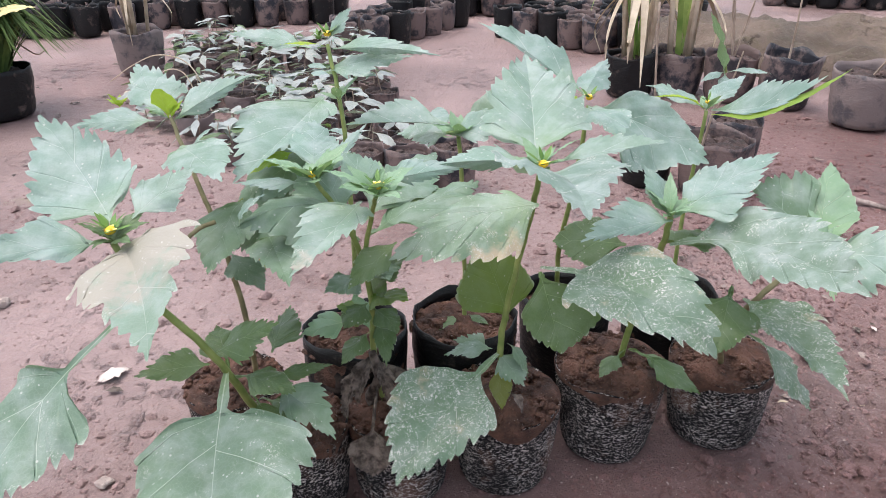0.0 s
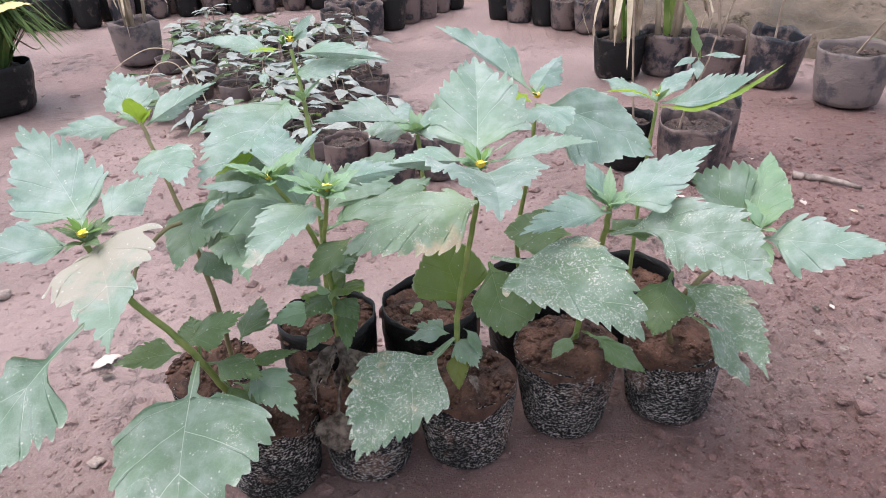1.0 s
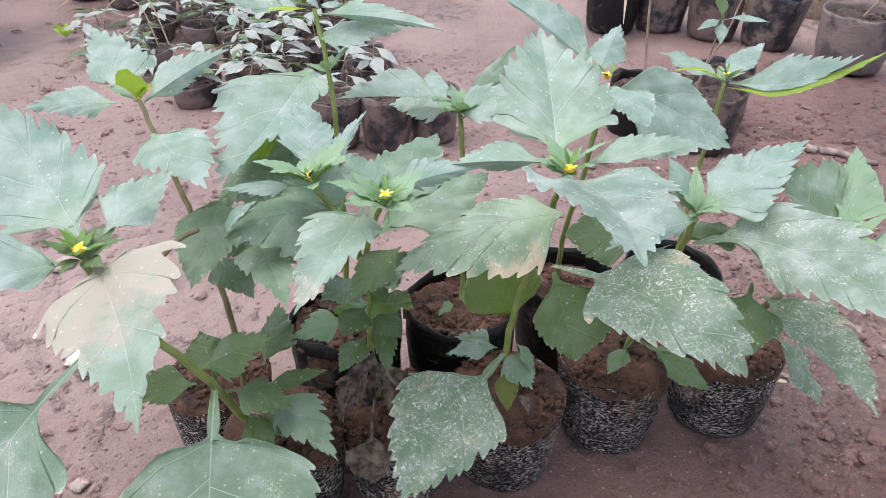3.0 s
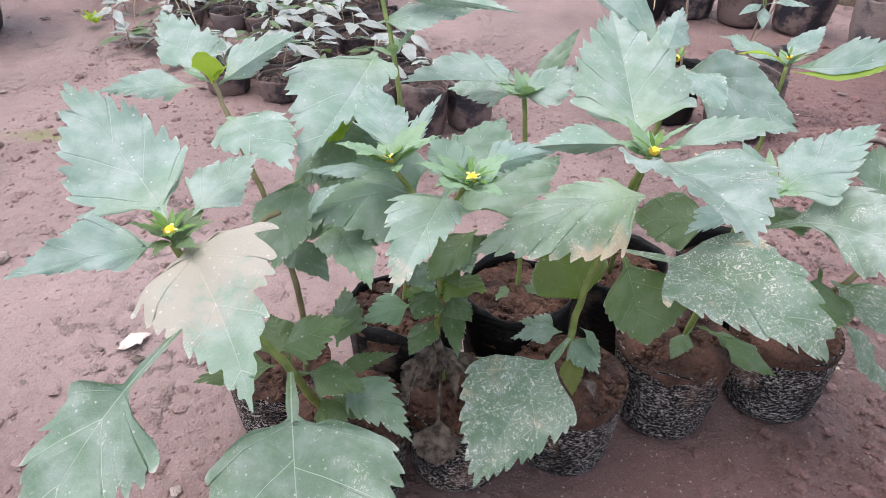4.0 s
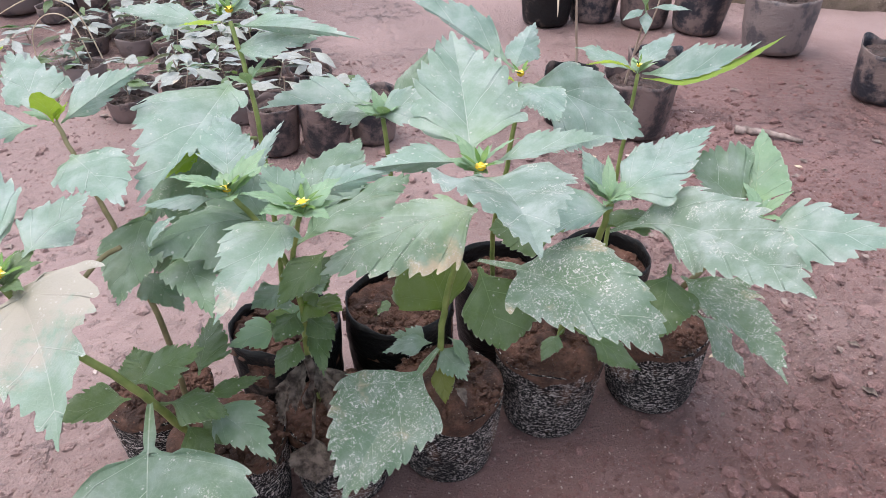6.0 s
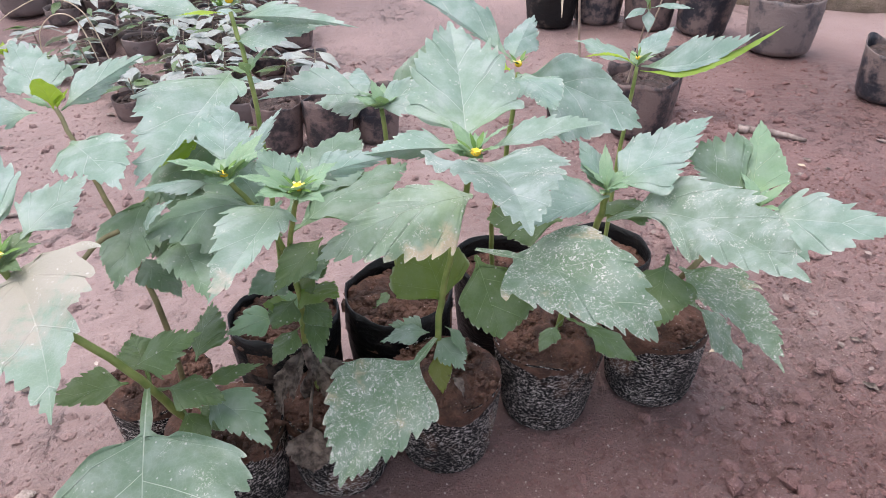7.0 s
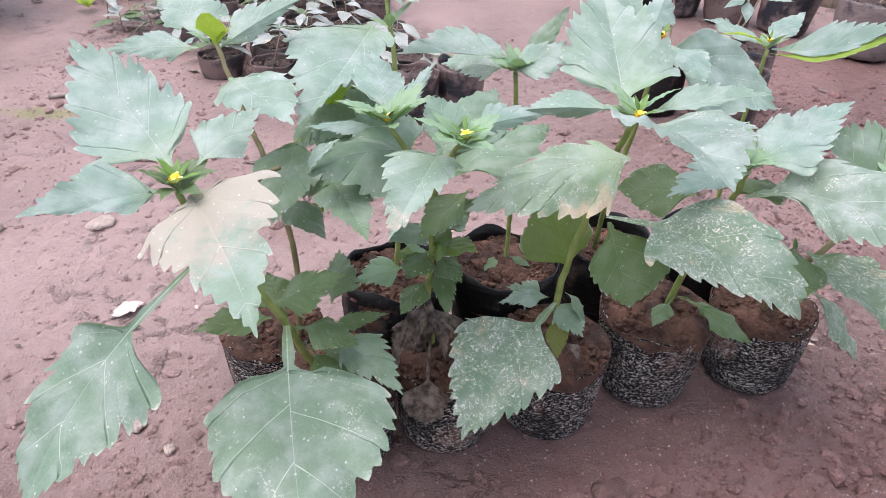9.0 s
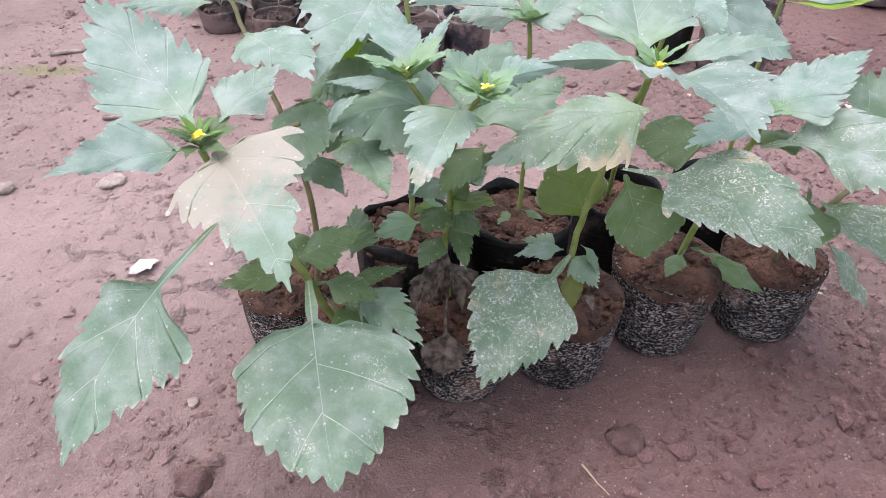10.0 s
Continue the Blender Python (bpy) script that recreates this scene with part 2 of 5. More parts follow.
# damp earth plus shade of plants and pots, painted as dark ovals
DAMP_SHADE = ((0.42, 0.50, 0.60, 0.20, 0.9), (1.00, 1.45, 0.55, 0.75, 0.95), (-1.15, 2.5, 0.45, 0.45, 0.6))
# ovals of paler ground: centre, radii, strength
PALE_PATCHES = ((-0.46, 0.84, 0.42, 0.28, 0.40), (0.05, 0.95, 0.30, 0.16, 0.4))
GRASS_DARK = plain_plant("grass_dark", (0.022, 0.055, 0.010), (0.10, 0.155, 0.035), 0.75, 10)
SOIL = soil_material("ground_soil", (0.195, 0.122, 0.112), (0.345, 0.240, 0.228), (0.30, 0.206, 0.192), 2.2, 0.20, DAMP_SHADE, (-0.78, 1.40, 0.16, 0.05), PALE_PATCHES)
POT_SOIL = soil_material("pot_soil", (0.044, 0.021, 0.015), (0.160, 0.078, 0.055), (0.215, 0.120, 0.090), 34)
DARK_SOIL = soil_material("dark_soil", (0.040, 0.028, 0.026), (0.120, 0.080, 0.072), (0.15, 0.105, 0.095), 34)
CLOD = soil_material("clod_soil", (0.130, 0.072, 0.068), (0.235, 0.140, 0.130), (0.25, 0.155, 0.145), 30)
EARTH = soil_material("loose_earth", (0.225, 0.138, 0.127), (0.35, 0.230, 0.22), (0.37, 0.26, 0.245), 30, 0.1, DAMP_SHADE, None, PALE_PATCHES)
STONE = soil_material("stone_pale", (0.40, 0.31, 0.28), (0.56, 0.46, 0.42), (0.5, 0.42, 0.38), 40)
BAG_FLECKED = bag_material("bag_black_flecked", (0.010, 0.009, 0.010), (0.14, 0.085, 0.066), 0.18, 0.62, 1.0)
BAG_BLACK = bag_material("bag_black", (0.005, 0.005, 0.006), (0.11, 0.08, 0.07), 0.10, 0.34)
BAG_STAINED = bag_material("bag_stained", (0.030, 0.028, 0.033), (0.17, 0.12, 0.112), 0.5, 0.4)
BAG_DUSTY = bag_material("bag_dusty", (0.026, 0.027, 0.036), (0.19, 0.14, 0.13), 0.42, 0.32)
BAG_GREY = bag_material("bag_grey", (0.085, 0.075, 0.082), (0.21, 0.165, 0.158), 0.55, 0.5)
WOOD = plain_plant("wood_weathered", (0.12, 0.088, 0.078), (0.36, 0.29, 0.265), 0.85, 55, 0.8)
PAPER = plain_plant("litter_pale", (0.46, 0.38, 0.345), (0.66, 0.575, 0.535), 0.7, 40)
MOSS = soil_material("mossy_earth", (0.078, 0.058, 0.043), (0.195, 0.145, 0.116), (0.10, 0.088, 0.048), 4)


# ---- building helpers ----
def part(name, bm, material, parent=None, label="", at=None, smooth=True):
    """Links a bmesh as one mesh object, under a thing or a part if a parent is given."""
    data = bpy.data.meshes.new(name)
    bm.to_mesh(data)
    bm.free()
    data.materials.append(material)
    for p in data.polygons:
        p.use_smooth = smooth
    ob = new(name, data)
    if at is not None:
        ob.matrix_basis = at
    if parent is not None:
        ob.parent = parent
    return tagged(ob, label)


def thing(name, at, label, category, group=""):
    ob = new(name)
    ob.empty_display_size = 0.05
    ob.location = at
    return tagged(ob, label, category, group)


def tube(bm, pts, r0, r1, seg=8, cap=True):
    """A tapered tube along points."""
    pts = [Vector(p) for p in pts]
    rings = []
    for i, p in enumerate(pts):
        d = (pts[min(i + 1, len(pts) - 1)] - pts[max(i - 1, 0)]).normalized()
        a = d.orthogonal().normalized() if i == 0 else (a - d * a.dot(d)).normalized()
        b = d.cross(a)
        r = r0 + (r1 - r0) * i / (len(pts) - 1)
        rings.append([bm.verts.new(p + r * (math.cos(k * math.tau / seg) * a + math.sin(k * math.tau / seg) * b)) for k in range(seg)])
    for u, v in zip(rings, rings[1:]):
        for k in range(seg):
            bm.faces.new((u[k], u[(k + 1) % seg], v[(k + 1) % seg], v[k]))
    if cap:
        bm.faces.new(rings[0][::-1])
        bm.faces.new(rings[-1])


def curve_points(pts, n=6, wobble=0.0, rng=random):
    """Catmull-Rom points through pts."""
    p = [Vector(q) for q in pts]
    p = [2 * p[0] - p[1]] + p + [2 * p[-1] - p[-2]]
    out = []
    for i in range(1, len(p) - 2):
        for k in range(n):
            t = k / n
            q = 0.5 * (2 * p[i] + (p[i + 1] - p[i - 1]) * t + (2 * p[i - 1] - 5 * p[i] + 4 * p[i + 1] - p[i + 2]) * t * t + (3 * p[i] - p[i - 1] - 3 * p[i + 1] + p[i + 2]) * t ** 3)
            out.append(q + Vector((rng.uniform(-1, 1), rng.uniform(-1, 1), 0)) * wobble)
    return out + [p[-2]]


def edge_rows(length, half, pet, teeth, rng, tooth, peak, full):
    """One half of a blade's outline: rows of (edge x, edge y, midrib x, vein phase, share of the full half width), coarse lobes with smaller teeth between."""

    def envelope(s):
        if s < peak:
            u = s / peak
            return 0.06 + 0.94 * (0.35 * u + 0.65 * u * u * (3 - 2 * u))
        q = (s - peak) / (1 - peak)
        return max(0.0, 1 - q ** full)

    def smooth(s):
        return Vector((pet * length + (1 - pet) * length * s, half * envelope(s)))

    def root_of(s):
        return s - min(0.34, 0.85 * s) * min(1.0, 1.5 * envelope(s))

    start = 0.80 * peak
    fine = [start + (1 - start) * k / 160 for k in range(161)]
    curve = [smooth(s) for s in fine]
    arc = [0.0]
    for p, q in zip(curve, curve[1:]):
        arc.append(arc[-1] + (q - p).length)
    first = rng.randrange(2)
    main = [(k - first) % 3 == 0 or (k > 3 and rng.random() < 0.12) for k in range(teeth)]
    size = [(rng.uniform(0.9, 1.35) if m else rng.uniform(0.6, 1.0)) * (1.25 - 0.5 * k / teeth) for k, m in enumerate(main)]
    ends = [0.0]
    for w in size:
        ends.append(ends[-1] + w * arc[-1] / sum(size))
    gap = arc[-1] / teeth
    cuts = [tooth * gap * (rng.uniform(0.75, 1.25) if m else rng.uniform(0.28, 0.65)) * (1 - 0.45 * k / teeth) * (0.35 if k == 0 else 1.0) for k, m in enumerate(main)] + [0.0]
    marks = [(-0.4 * gap, -0.5)]
    for k, m in enumerate(main):
        if m:
            marks.append((ends[k] + 0.74 * (ends[k + 1] - ends[k]), len(marks) - 0.5))
    marks.append((arc[-1] * 1.08, len(marks) - 0.5))
    rows = [(pet * length * k / 4, half * (0.036 + 0.060 * k / 4), pet * length * k / 4, 0.0, 1.0) for k in range(4)]
    for k in range(6):
        s = start * k / 6
        q = smooth(s)
        rows.append((q.x, q.y, (pet + (1 - pet) * root_of(s)) * length, 0.0, 1.0))
    for k in range(teeth):
        sharp = rng.uniform(-0.12, 0.12)
        for f, before, after, push in ((0.0, 1.0, 0, 0), (0.11, 0.92, 0, 0), (0.29, 0.58, 0, 0), (0.48, 0.25, 0, 0), (0.62, 0.05, 0, 0.02), (0.71, -0.06, 0, 0.05), (0.79, 0.0, 0.16, 0.04), (0.88, 0.0, 0.58, 0.02), (0.955, 0.0, 0.92, 0.0)):
            a = min(arc[-1], ends[k] + (f + (sharp if 0.4 < f < 0.8 else 0.0) * 0.5) * (ends[k + 1] - ends[k]))
            i = min(159, max(0, int(np.searchsorted(arc, a)) - 1))
            u = (a - arc[i]) / max(1e-9, arc[i + 1] - arc[i])
            s = fine[i] + (fine[i + 1] - fine[i]) * u
            along = (curve[i + 1] - curve[i]).normalized()
            q = curve[i].lerp(curve[i + 1], u)
            row = Vector(((pet + (1 - pet) * root_of(s)) * length, 0.0)) - q
            deep = min(before * cuts[k] + after * cuts[k + 1], 0.40 * row.length)
            past = min(1.0, max(0.0, s / peak - 0.9) * 4)
            square = 0.12 * past
            inward = (row.normalized() * (1 - square) + Vector((along.y, -along.x)) * square).normalized()
            q = q + inward * deep + along * (push + (0.12 if main[k] and 0.6 < f < 0.9 else 0.0)) * gap * past
            for (a0, p0), (a1, p1) in zip(marks, marks[1:]):
                if a0 <= a <= a1:
                    phase = p0 + (p1 - p0) * (a - a0) / (a1 - a0)
            rows.append((min(q.x, length), max(0.008 * half, q.y), (pet + (1 - pet) * root_of(s)) * length, phase + 1.0, 1 - max(0.0, deep) / max(1e-6, row.length)))
    rows.append((length, 0.0, length, marks[-1][1] + 1.0, 1.0))
    return rows


BLADE = (0.0, 0.12, 0.32, 0.55, 0.78, 0.92, 1.0)


def blade_bmesh(halves, length, width, place):
    """Two half blades joined along the midrib; place(x, y, phase, v) gives the surface."""
    bm = bmesh.new()
    vein, flat = bm.loops.layers.uv.new("vein"), bm.loops.layers.uv.new("flat")
    for side, rows in halves:
        grid = []
        for xt, w, xm, phase, share in rows:
            line = []
            for v in BLADE:
                x, y = xm + (xt - xm) * v, side * w * v
                line.append((bm.verts.new(place(x, y, phase, v * share)), phase, v * share, x, y))
            grid.append(line)
        for a, b in zip(grid, grid[1:]):
            for k in range(len(BLADE) - 1):
                quad = [a[k], b[k], b[k + 1], a[k + 1]] if side < 0 else [a[k], a[k + 1], b[k + 1], b[k]]
                face = bm.faces.new([q[0] for q in quad])
                for loop, q in zip(face.loops, quad):
                    loop[vein].uv = (q[1], q[2])
                    loop[flat].uv = (q[3] / length, abs(q[4]) / width)
    bmesh.ops.remove_doubles(bm, verts=bm.verts, dist=width * 0.0008)
    return bm


def leaf_bmesh(length, width, pet=0.1, teeth=7, arch=0.1, fold=0.1, seed=1, tooth=0.4, ripple=1.0, peak=0.36, twist=0.0, full=1.45):
    """A toothed, deltoid leaf blade on a winged stalk, along +x from 0 to length, face up."""
    rng = random.Random(seed)
    halves = [(side, edge_rows(length, 0.5 * width * rng.uniform(0.92, 1.06), pet, teeth, rng, tooth, peak * rng.uniform(0.9, 1.1), full)) for side in (1, -1)]
    off = Vector((rng.uniform(0, 50), rng.uniform(0, 50), rng.uniform(0, 50)))

    def place(x, y, phase, v):
        q = x / length
        z = arch * length * 4 * q * (1 - q) * (1 - 0.4 * q) + fold * abs(y) - 0.35 * y * y / max(width, 1e-4)
        z += ripple * relief(off, x, y, phase, v, q, pet, width)
        z += math.sin(twist) * y * q
        return Vector((x, y, z))

    return blade_bmesh(halves, length, width, place)


def relief(off, x, y, phase, v, q, pet, width):
    """Waviness of a blade: broad swell, quilting between the side veins, fluttered edge."""
    z = width * (0.045 * noise.noise(off + Vector((x, y, 0)) * (2.6 / width)) + 0.022 * noise.noise(off + Vector((x, y, 3)) * (8 / width)))
    z -= width * 0.006 * math.cos(math.tau * (phase - 0.5)) * v * (1 - v) * 4 * min(1.0, max(0.0, (q - pet) * 2.2 - 0.1))
    return z + width * 0.09 * v ** 3 * noise.noise(off + Vector((x, y, 9)) * (5 / width))


def grown_leaf(plant, base, tip, left, right, mat=None, mid=None, pet=0.06, teeth=10, tooth=0.8, full=1.5, peak=None, camber=0.10, ripple=1.0, arch=0.03, label="", stalk=None):
    """A large leaf set by its base, tip, the middle of its midrib and the farthest lobe on either side."""
    LEAF_SEED[0] += 1
    rng = random.Random(LEAF_SEED[0])
    b, t = Vector(base), Vector(tip)
    m = Vector(mid) if mid else (b + t) / 2 + Vector((0, 0, arch * (t - b).length))
    bend = 2 * m - (b + t) / 2
    rib = [b * (1 - u) ** 2 + bend * 2 * u * (1 - u) + t * u * u for u in (k / 48 for k in range(49))]
    run = [0.0]
    for p, q in zip(rib, rib[1:]):
        run.append(run[-1] + (q - p).length)
    length = run[-1]

    def on_rib(x):
        i = min(47, max(0, int(np.searchsorted(run, x)) - 1))
        return rib[i].lerp(rib[i + 1], (x - run[i]) / max(1e-9, run[i + 1] - run[i])), (rib[i + 1] - rib[i]).normalized()

    halves, reach = [], {}
    for side, edge in ((1, Vector(left)), (-1, Vector(right))):
        foot = min(range(int(48 * (pet + 0.10)), 40), key=lambda i: (rib[i] - edge).length)
        arm = edge - rib[foot]
        arm -= arm.dot((rib[foot + 1] - rib[foot - 1]).normalized()) * (rib[foot + 1] - rib[foot - 1]).normalized()
        at = (run[foot] / length - pet) / (1 - pet)
        top = min(0.42, max(0.2, 0.75 * at)) if peak is None else peak
        half = arm.length / max(0.55, 1 - max(0.0, (at - top) / (1 - top)) ** full)
        reach[side] = (half, arm.normalized())
        halves.append((side, edge_rows(length, half, pet, teeth, rng, tooth, top, full)))
    width = reach[1][0] + reach[-1][0]
    off = Vector((rng.uniform(0, 50), rng.uniform(0, 50), rng.uniform(0, 50)))

    def place(x, y, phase, v):
        p, along = on_rib(x)
        half, arm = reach[1 if y > 0 else -1]
        arm = (arm - along * arm.dot(along)).normalized()
        across = reach[1][1] - reach[-1][1]
        up = along.cross(across - along * across.dot(along)).normalized()
        f = min(1.2, abs(y) / half)
        z = camber * half * (f * (1 - f) * 2) + ripple * relief(off, x, y, phase, v, x / length, pet, width) * min(1.0, f * 3)
        return p + arm * abs(y) + up * z - b

    root = Matrix.Translation(-plant.location)
    ob = part("leaf", blade_bmesh(halves, length, width, place), mat or LEAF_TOP, plant, label, root @ Matrix.Translation(b))
    if stalk is not None:
        bm = bmesh.new()
        tube(bm, curve_points([Vector(stalk) - b, (Vector(stalk) - b) / 2 + Vector((0, 0, 0.004)), (0, 0, 0)], 4), 0.0021, 0.0016, 6)
        part("petiole", bm, STEM, ob)
    return ob


def leaf_pose(base, tip, tilt=0.0):
    """x from base to tip, y to the left, z the upper face; tilt raises the right-hand side."""
    b, t = Vector(base), Vector(tip)
    x = (t - b).normalized()
    y = Vector((0, 0, 1)).cross(x).normalized()
    m = Matrix((x, y, x.cross(y))).transposed().to_4x4()
    return Matrix.Translation(b) @ m @ Matrix.Rotation(radians(-tilt), 4, "X")


LEAF_SEED = [100]


def leaf(plant, base, tip, width, tilt=0.0, mat=None, pet=0.12, arch=0.08, fold=0.05, teeth=12, stalk=None, label="", tooth=0.62, ripple=1.0, peak=0.36, twist=0.0, full=1.45):
    LEAF_SEED[0] += 1
    length = (Vector(tip) - Vector(base)).length
    root = Matrix.Translation(-plant.location)
    ob = part("leaf", leaf_bmesh(length, width, pet, teeth, arch, fold, LEAF_SEED[0], tooth, ripple, peak, twist, full), mat or LEAF_TOP, plant, label, root @ leaf_pose(base, tip, tilt))
    if stalk is not None:
        bm = bmesh.new()
        mid = (Vector(stalk) + Vector(base)) / 2 + Vector((0, 0, 0.006))
        tube(bm, curve_points([stalk, mid, base], 4), 0.0021, 0.0016, 6)
        part("petiole", bm, STEM, ob, "", (root @ leaf_pose(base, tip, tilt)).inverted() @ root)
    return ob


def stem(plant, pts, r0=0.0042, r1=0.0026, mat=None, name="stem"):
    bm = bmesh.new()
    tube(bm, curve_points(pts, 6, 0.0006), r0 * 0.86, r1 * 0.86, 10)
    return part(name, bm, mat or STEM, plant, "", Matrix.Translation(-plant.location))


def flower(plant, at, size=0.0065, bracts=6, seed=3, open_=True):
    """A small yellow composite head on a cup of green, strap-shaped bracts."""
    rng = random.Random(seed)
    root = Matrix.Translation(Vector(at) - plant.location)
    bm = bmesh.new()
    bmesh.ops.create_uvsphere(bm, u_segments=12, v_segments=8, radius=size * 0.75)
    for v in bm.verts:
        v.co.z = v.co.z * 0.75 + size * 0.1
        v.co += v.co.normalized() * rng.uniform(-0.05, 0.08) * size
    head = part("flower_head", bm, DISC if open_ else BRACT, plant, "small yellow daisy-like flower head", root)
    for k in range(bracts):
        a = math.tau * (k + rng.uniform(-0.2, 0.2)) / bracts
        n = size * rng.uniform(2.2, 3.9)
        tip = Vector((math.cos(a) * n, math.sin(a) * n, rng.uniform(0.3, 1.5) * size * 2))
        bm = leaf_bmesh(tip.length, size * rng.uniform(0.7, 1.0), 0.1, 3, 0.1, 0.2, seed * 31 + k, 0.1, 0.5, 0.5)
        part("bract", bm, BRACT, head, "", leaf_pose((0, 0, -size * 0.5), tip))
    if open_:
        for k in range(5):
            a = math.tau * (k + rng.uniform(-0.2, 0.2)) / 5
            tip = Vector((math.cos(a), math.sin(a), rng.uniform(0.0, 0.35))) * size * rng.uniform(0.9, 1.3)
            bm = leaf_bmesh(tip.length, size * 0.5, 0.05, 3, 0.05, 0.1, seed * 77 + k, 0.3, 0.5, 0.7)
            part("petal", bm, PETAL, head, "", leaf_pose((0, 0, size * 0.35), tip + Vector((0, 0, size * 0.3))))
    return head


def tuft(plant, at, n, reach, mat, seed=1, lift=0.8, width=0.46):
    """Young leaves crowded round a shoot tip, each a part of its own."""
    rng = random.Random(seed)
    for k in range(n):
        a = math.tau * (k + rng.uniform(-0.25, 0.25)) / n
        r = reach * rng.uniform(0.6, 1.1)
        tip = Vector(at) + Vector((math.cos(a) * r, math.sin(a) * r, r * lift * rng.uniform(0.4, 1.3)))
        leaf(plant, at, tip, r * width * rng.uniform(0.8, 1.4), rng.uniform(-15, 15), mat, 0.05, 0.12, 0.2, 6, tooth=0.32)


def bag_bmesh(r0, r1, h, seed, crumple=1.0, wall=0.0012, seg=44, rings=12):
    """A filled plastic bag: bulging wall with folds, rounded foot and an uneven open rim."""
    rng = random.Random(seed)
    off = Vector((rng.uniform(0, 90), rng.uniform(0, 90), rng.uniform(0, 90)))
    rim = [noise.noise(off + Vector((math.cos(k * math.tau / seg) * 1.3, math.sin(k * math.tau / seg) * 1.3, 0))) for k in range(seg)]
    bm = bmesh.new()
    loops = []
    profile = [(0.0, 0.55), (0.012, 0.84), (0.05, 0.965), (0.12, 1.0)] + [(0.12 + 0.88 * k / rings, 1.0) for k in range(1, rings + 1)]
    for inner in (0, 1):
        for f, shrink in (profile if not inner else profile[:4:-1]):
            loop = []
            for k in range(seg):
                a = k * math.tau / seg
                r = (r0 + (r1 - r0) * f) * shrink * (1 + 0.03 * math.sin(math.pi * f))
                d = Vector((math.cos(a), math.sin(a), 0))
                fold = noise.noise(off + Vector((d.x * 2.6, d.y * 2.6, f * 1.2))) * 0.022 + noise.noise(off + Vector((d.x * 7, d.y * 7, f * 7))) * 0.014
                r *= 1 + crumple * fold * (0.6 + 0.9 * f)
                z = h * f + (rim[k] * 0.07 * h * crumple if f > 0.9 else 0.0) * (f - 0.9) * 10
                loop.append(bm.verts.new(d * (r - inner * wall) + Vector((0, 0, z))))
            loops.append(loop)
    for a, b in zip(loops, loops[1:]):
        for k in range(seg):
            bm.faces.new((a[k], a[(k + 1) % seg], b[(k + 1) % seg], b[k]))
    bm.faces.new(loops[0][::-1])
    return bm


def soil_bmesh(r, seed, mound=0.006, spill=0.0):
    """The earth in a bag: an uneven surface strewn with crumbs."""
    rng = random.Random(seed)
    off = Vector((rng.uniform(0, 90), rng.uniform(0, 90), 0))
    bm = bmesh.new()
    bmesh.ops.create_circle(bm, cap_ends=False, segments=36, radius=r)
    outer = list(bm.verts)
    prev = outer
    rings = 10
    for i in range(1, rings):
        f = 1 - i / rings
        ring = []
        for v in outer:
            p = v.co * f
            p.z = mound * (1 - f * f) + 0.010 * r / 0.05 * noise.noise(off + p * 38) + 0.006 * noise.noise(off + p * 110)
            ring.append(bm.verts.new(p))
        for k in range(36):
            bm.faces.new((prev[k], prev[(k + 1) % 36], ring[(k + 1) % 36], ring[k]))
        prev = ring
    bm.faces.new(prev)
    if spill:
        for v in outer:
            v.co.z += 0.004 * noise.noise(off + v.co * 60)
        skirt = [bm.verts.new(v.co - Vector((0, 0, spill * (0.25 + max(0.0, noise.noise(off + v.co * 22) + 0.5 * noise.noise(off + v.co * 60)))))) for v in outer]
        for k, v in enumerate(skirt):
            v.co.xy *= 0.985
    else:
        skirt = [bm.verts.new(v.co - Vector((0, 0, 0.03))) for v in outer]
    for k in range(36):
        bm.faces.new((outer[(k + 1) % 36], outer[k], skirt[k], skirt[(k + 1) % 36]))
    return bm


def lumps_bmesh(r, seed, mound=0.006, lumps=160, lump=0.0032):
    """Crumbs lying on the earth of a bag."""
    rng = random.Random(seed)
    bm = bmesh.new()
    for _ in range(lumps):
        a, q = rng.uniform(0, math.tau), r * math.sqrt(rng.uniform(0, 0.95))
        crumb(bm, Vector((q * math.cos(a), q * math.sin(a), mound * (1 - (q / r) ** 2) + rng.uniform(-0.001, 0.002))), lump * rng.uniform(0.4, 1.7) ** 1.4, rng)
    return bm


def crumb(bm, at, size, rng):
    """A small irregular lump."""
    t = (1 + 5 ** 0.5) / 2
    base = [(-1, t, 0), (1, t, 0), (-1, -t, 0), (1, -t, 0), (0, -1, t), (0, 1, t), (0, -1, -t), (0, 1, -t), (t, 0, -1), (t, 0, 1), (-t, 0, -1), (-t, 0, 1)]
    ids = "0b5 051 017 07a 0ab 159 5b4 ba2 a76 718 394 342 326 368 389 495 24b 62a 867 981"
    turn = Euler((rng.uniform(0, 6), rng.uniform(0, 6), rng.uniform(0, 6))).to_matrix()
    squash = Vector((rng.uniform(0.7, 1.3), rng.uniform(0.7, 1.3), rng.uniform(0.5, 0.9)))
    vs = []
    for p in base:
        q = turn @ (Vector(p) * rng.uniform(0.38, 0.62) * size)
        vs.append(bm.verts.new(at + Vector((q.x * squash.x, q.y * squash.y, q.z * squash.z))))
    for f in ids.split():
        bm.faces.new([vs[int(c, 16)] for c in f])


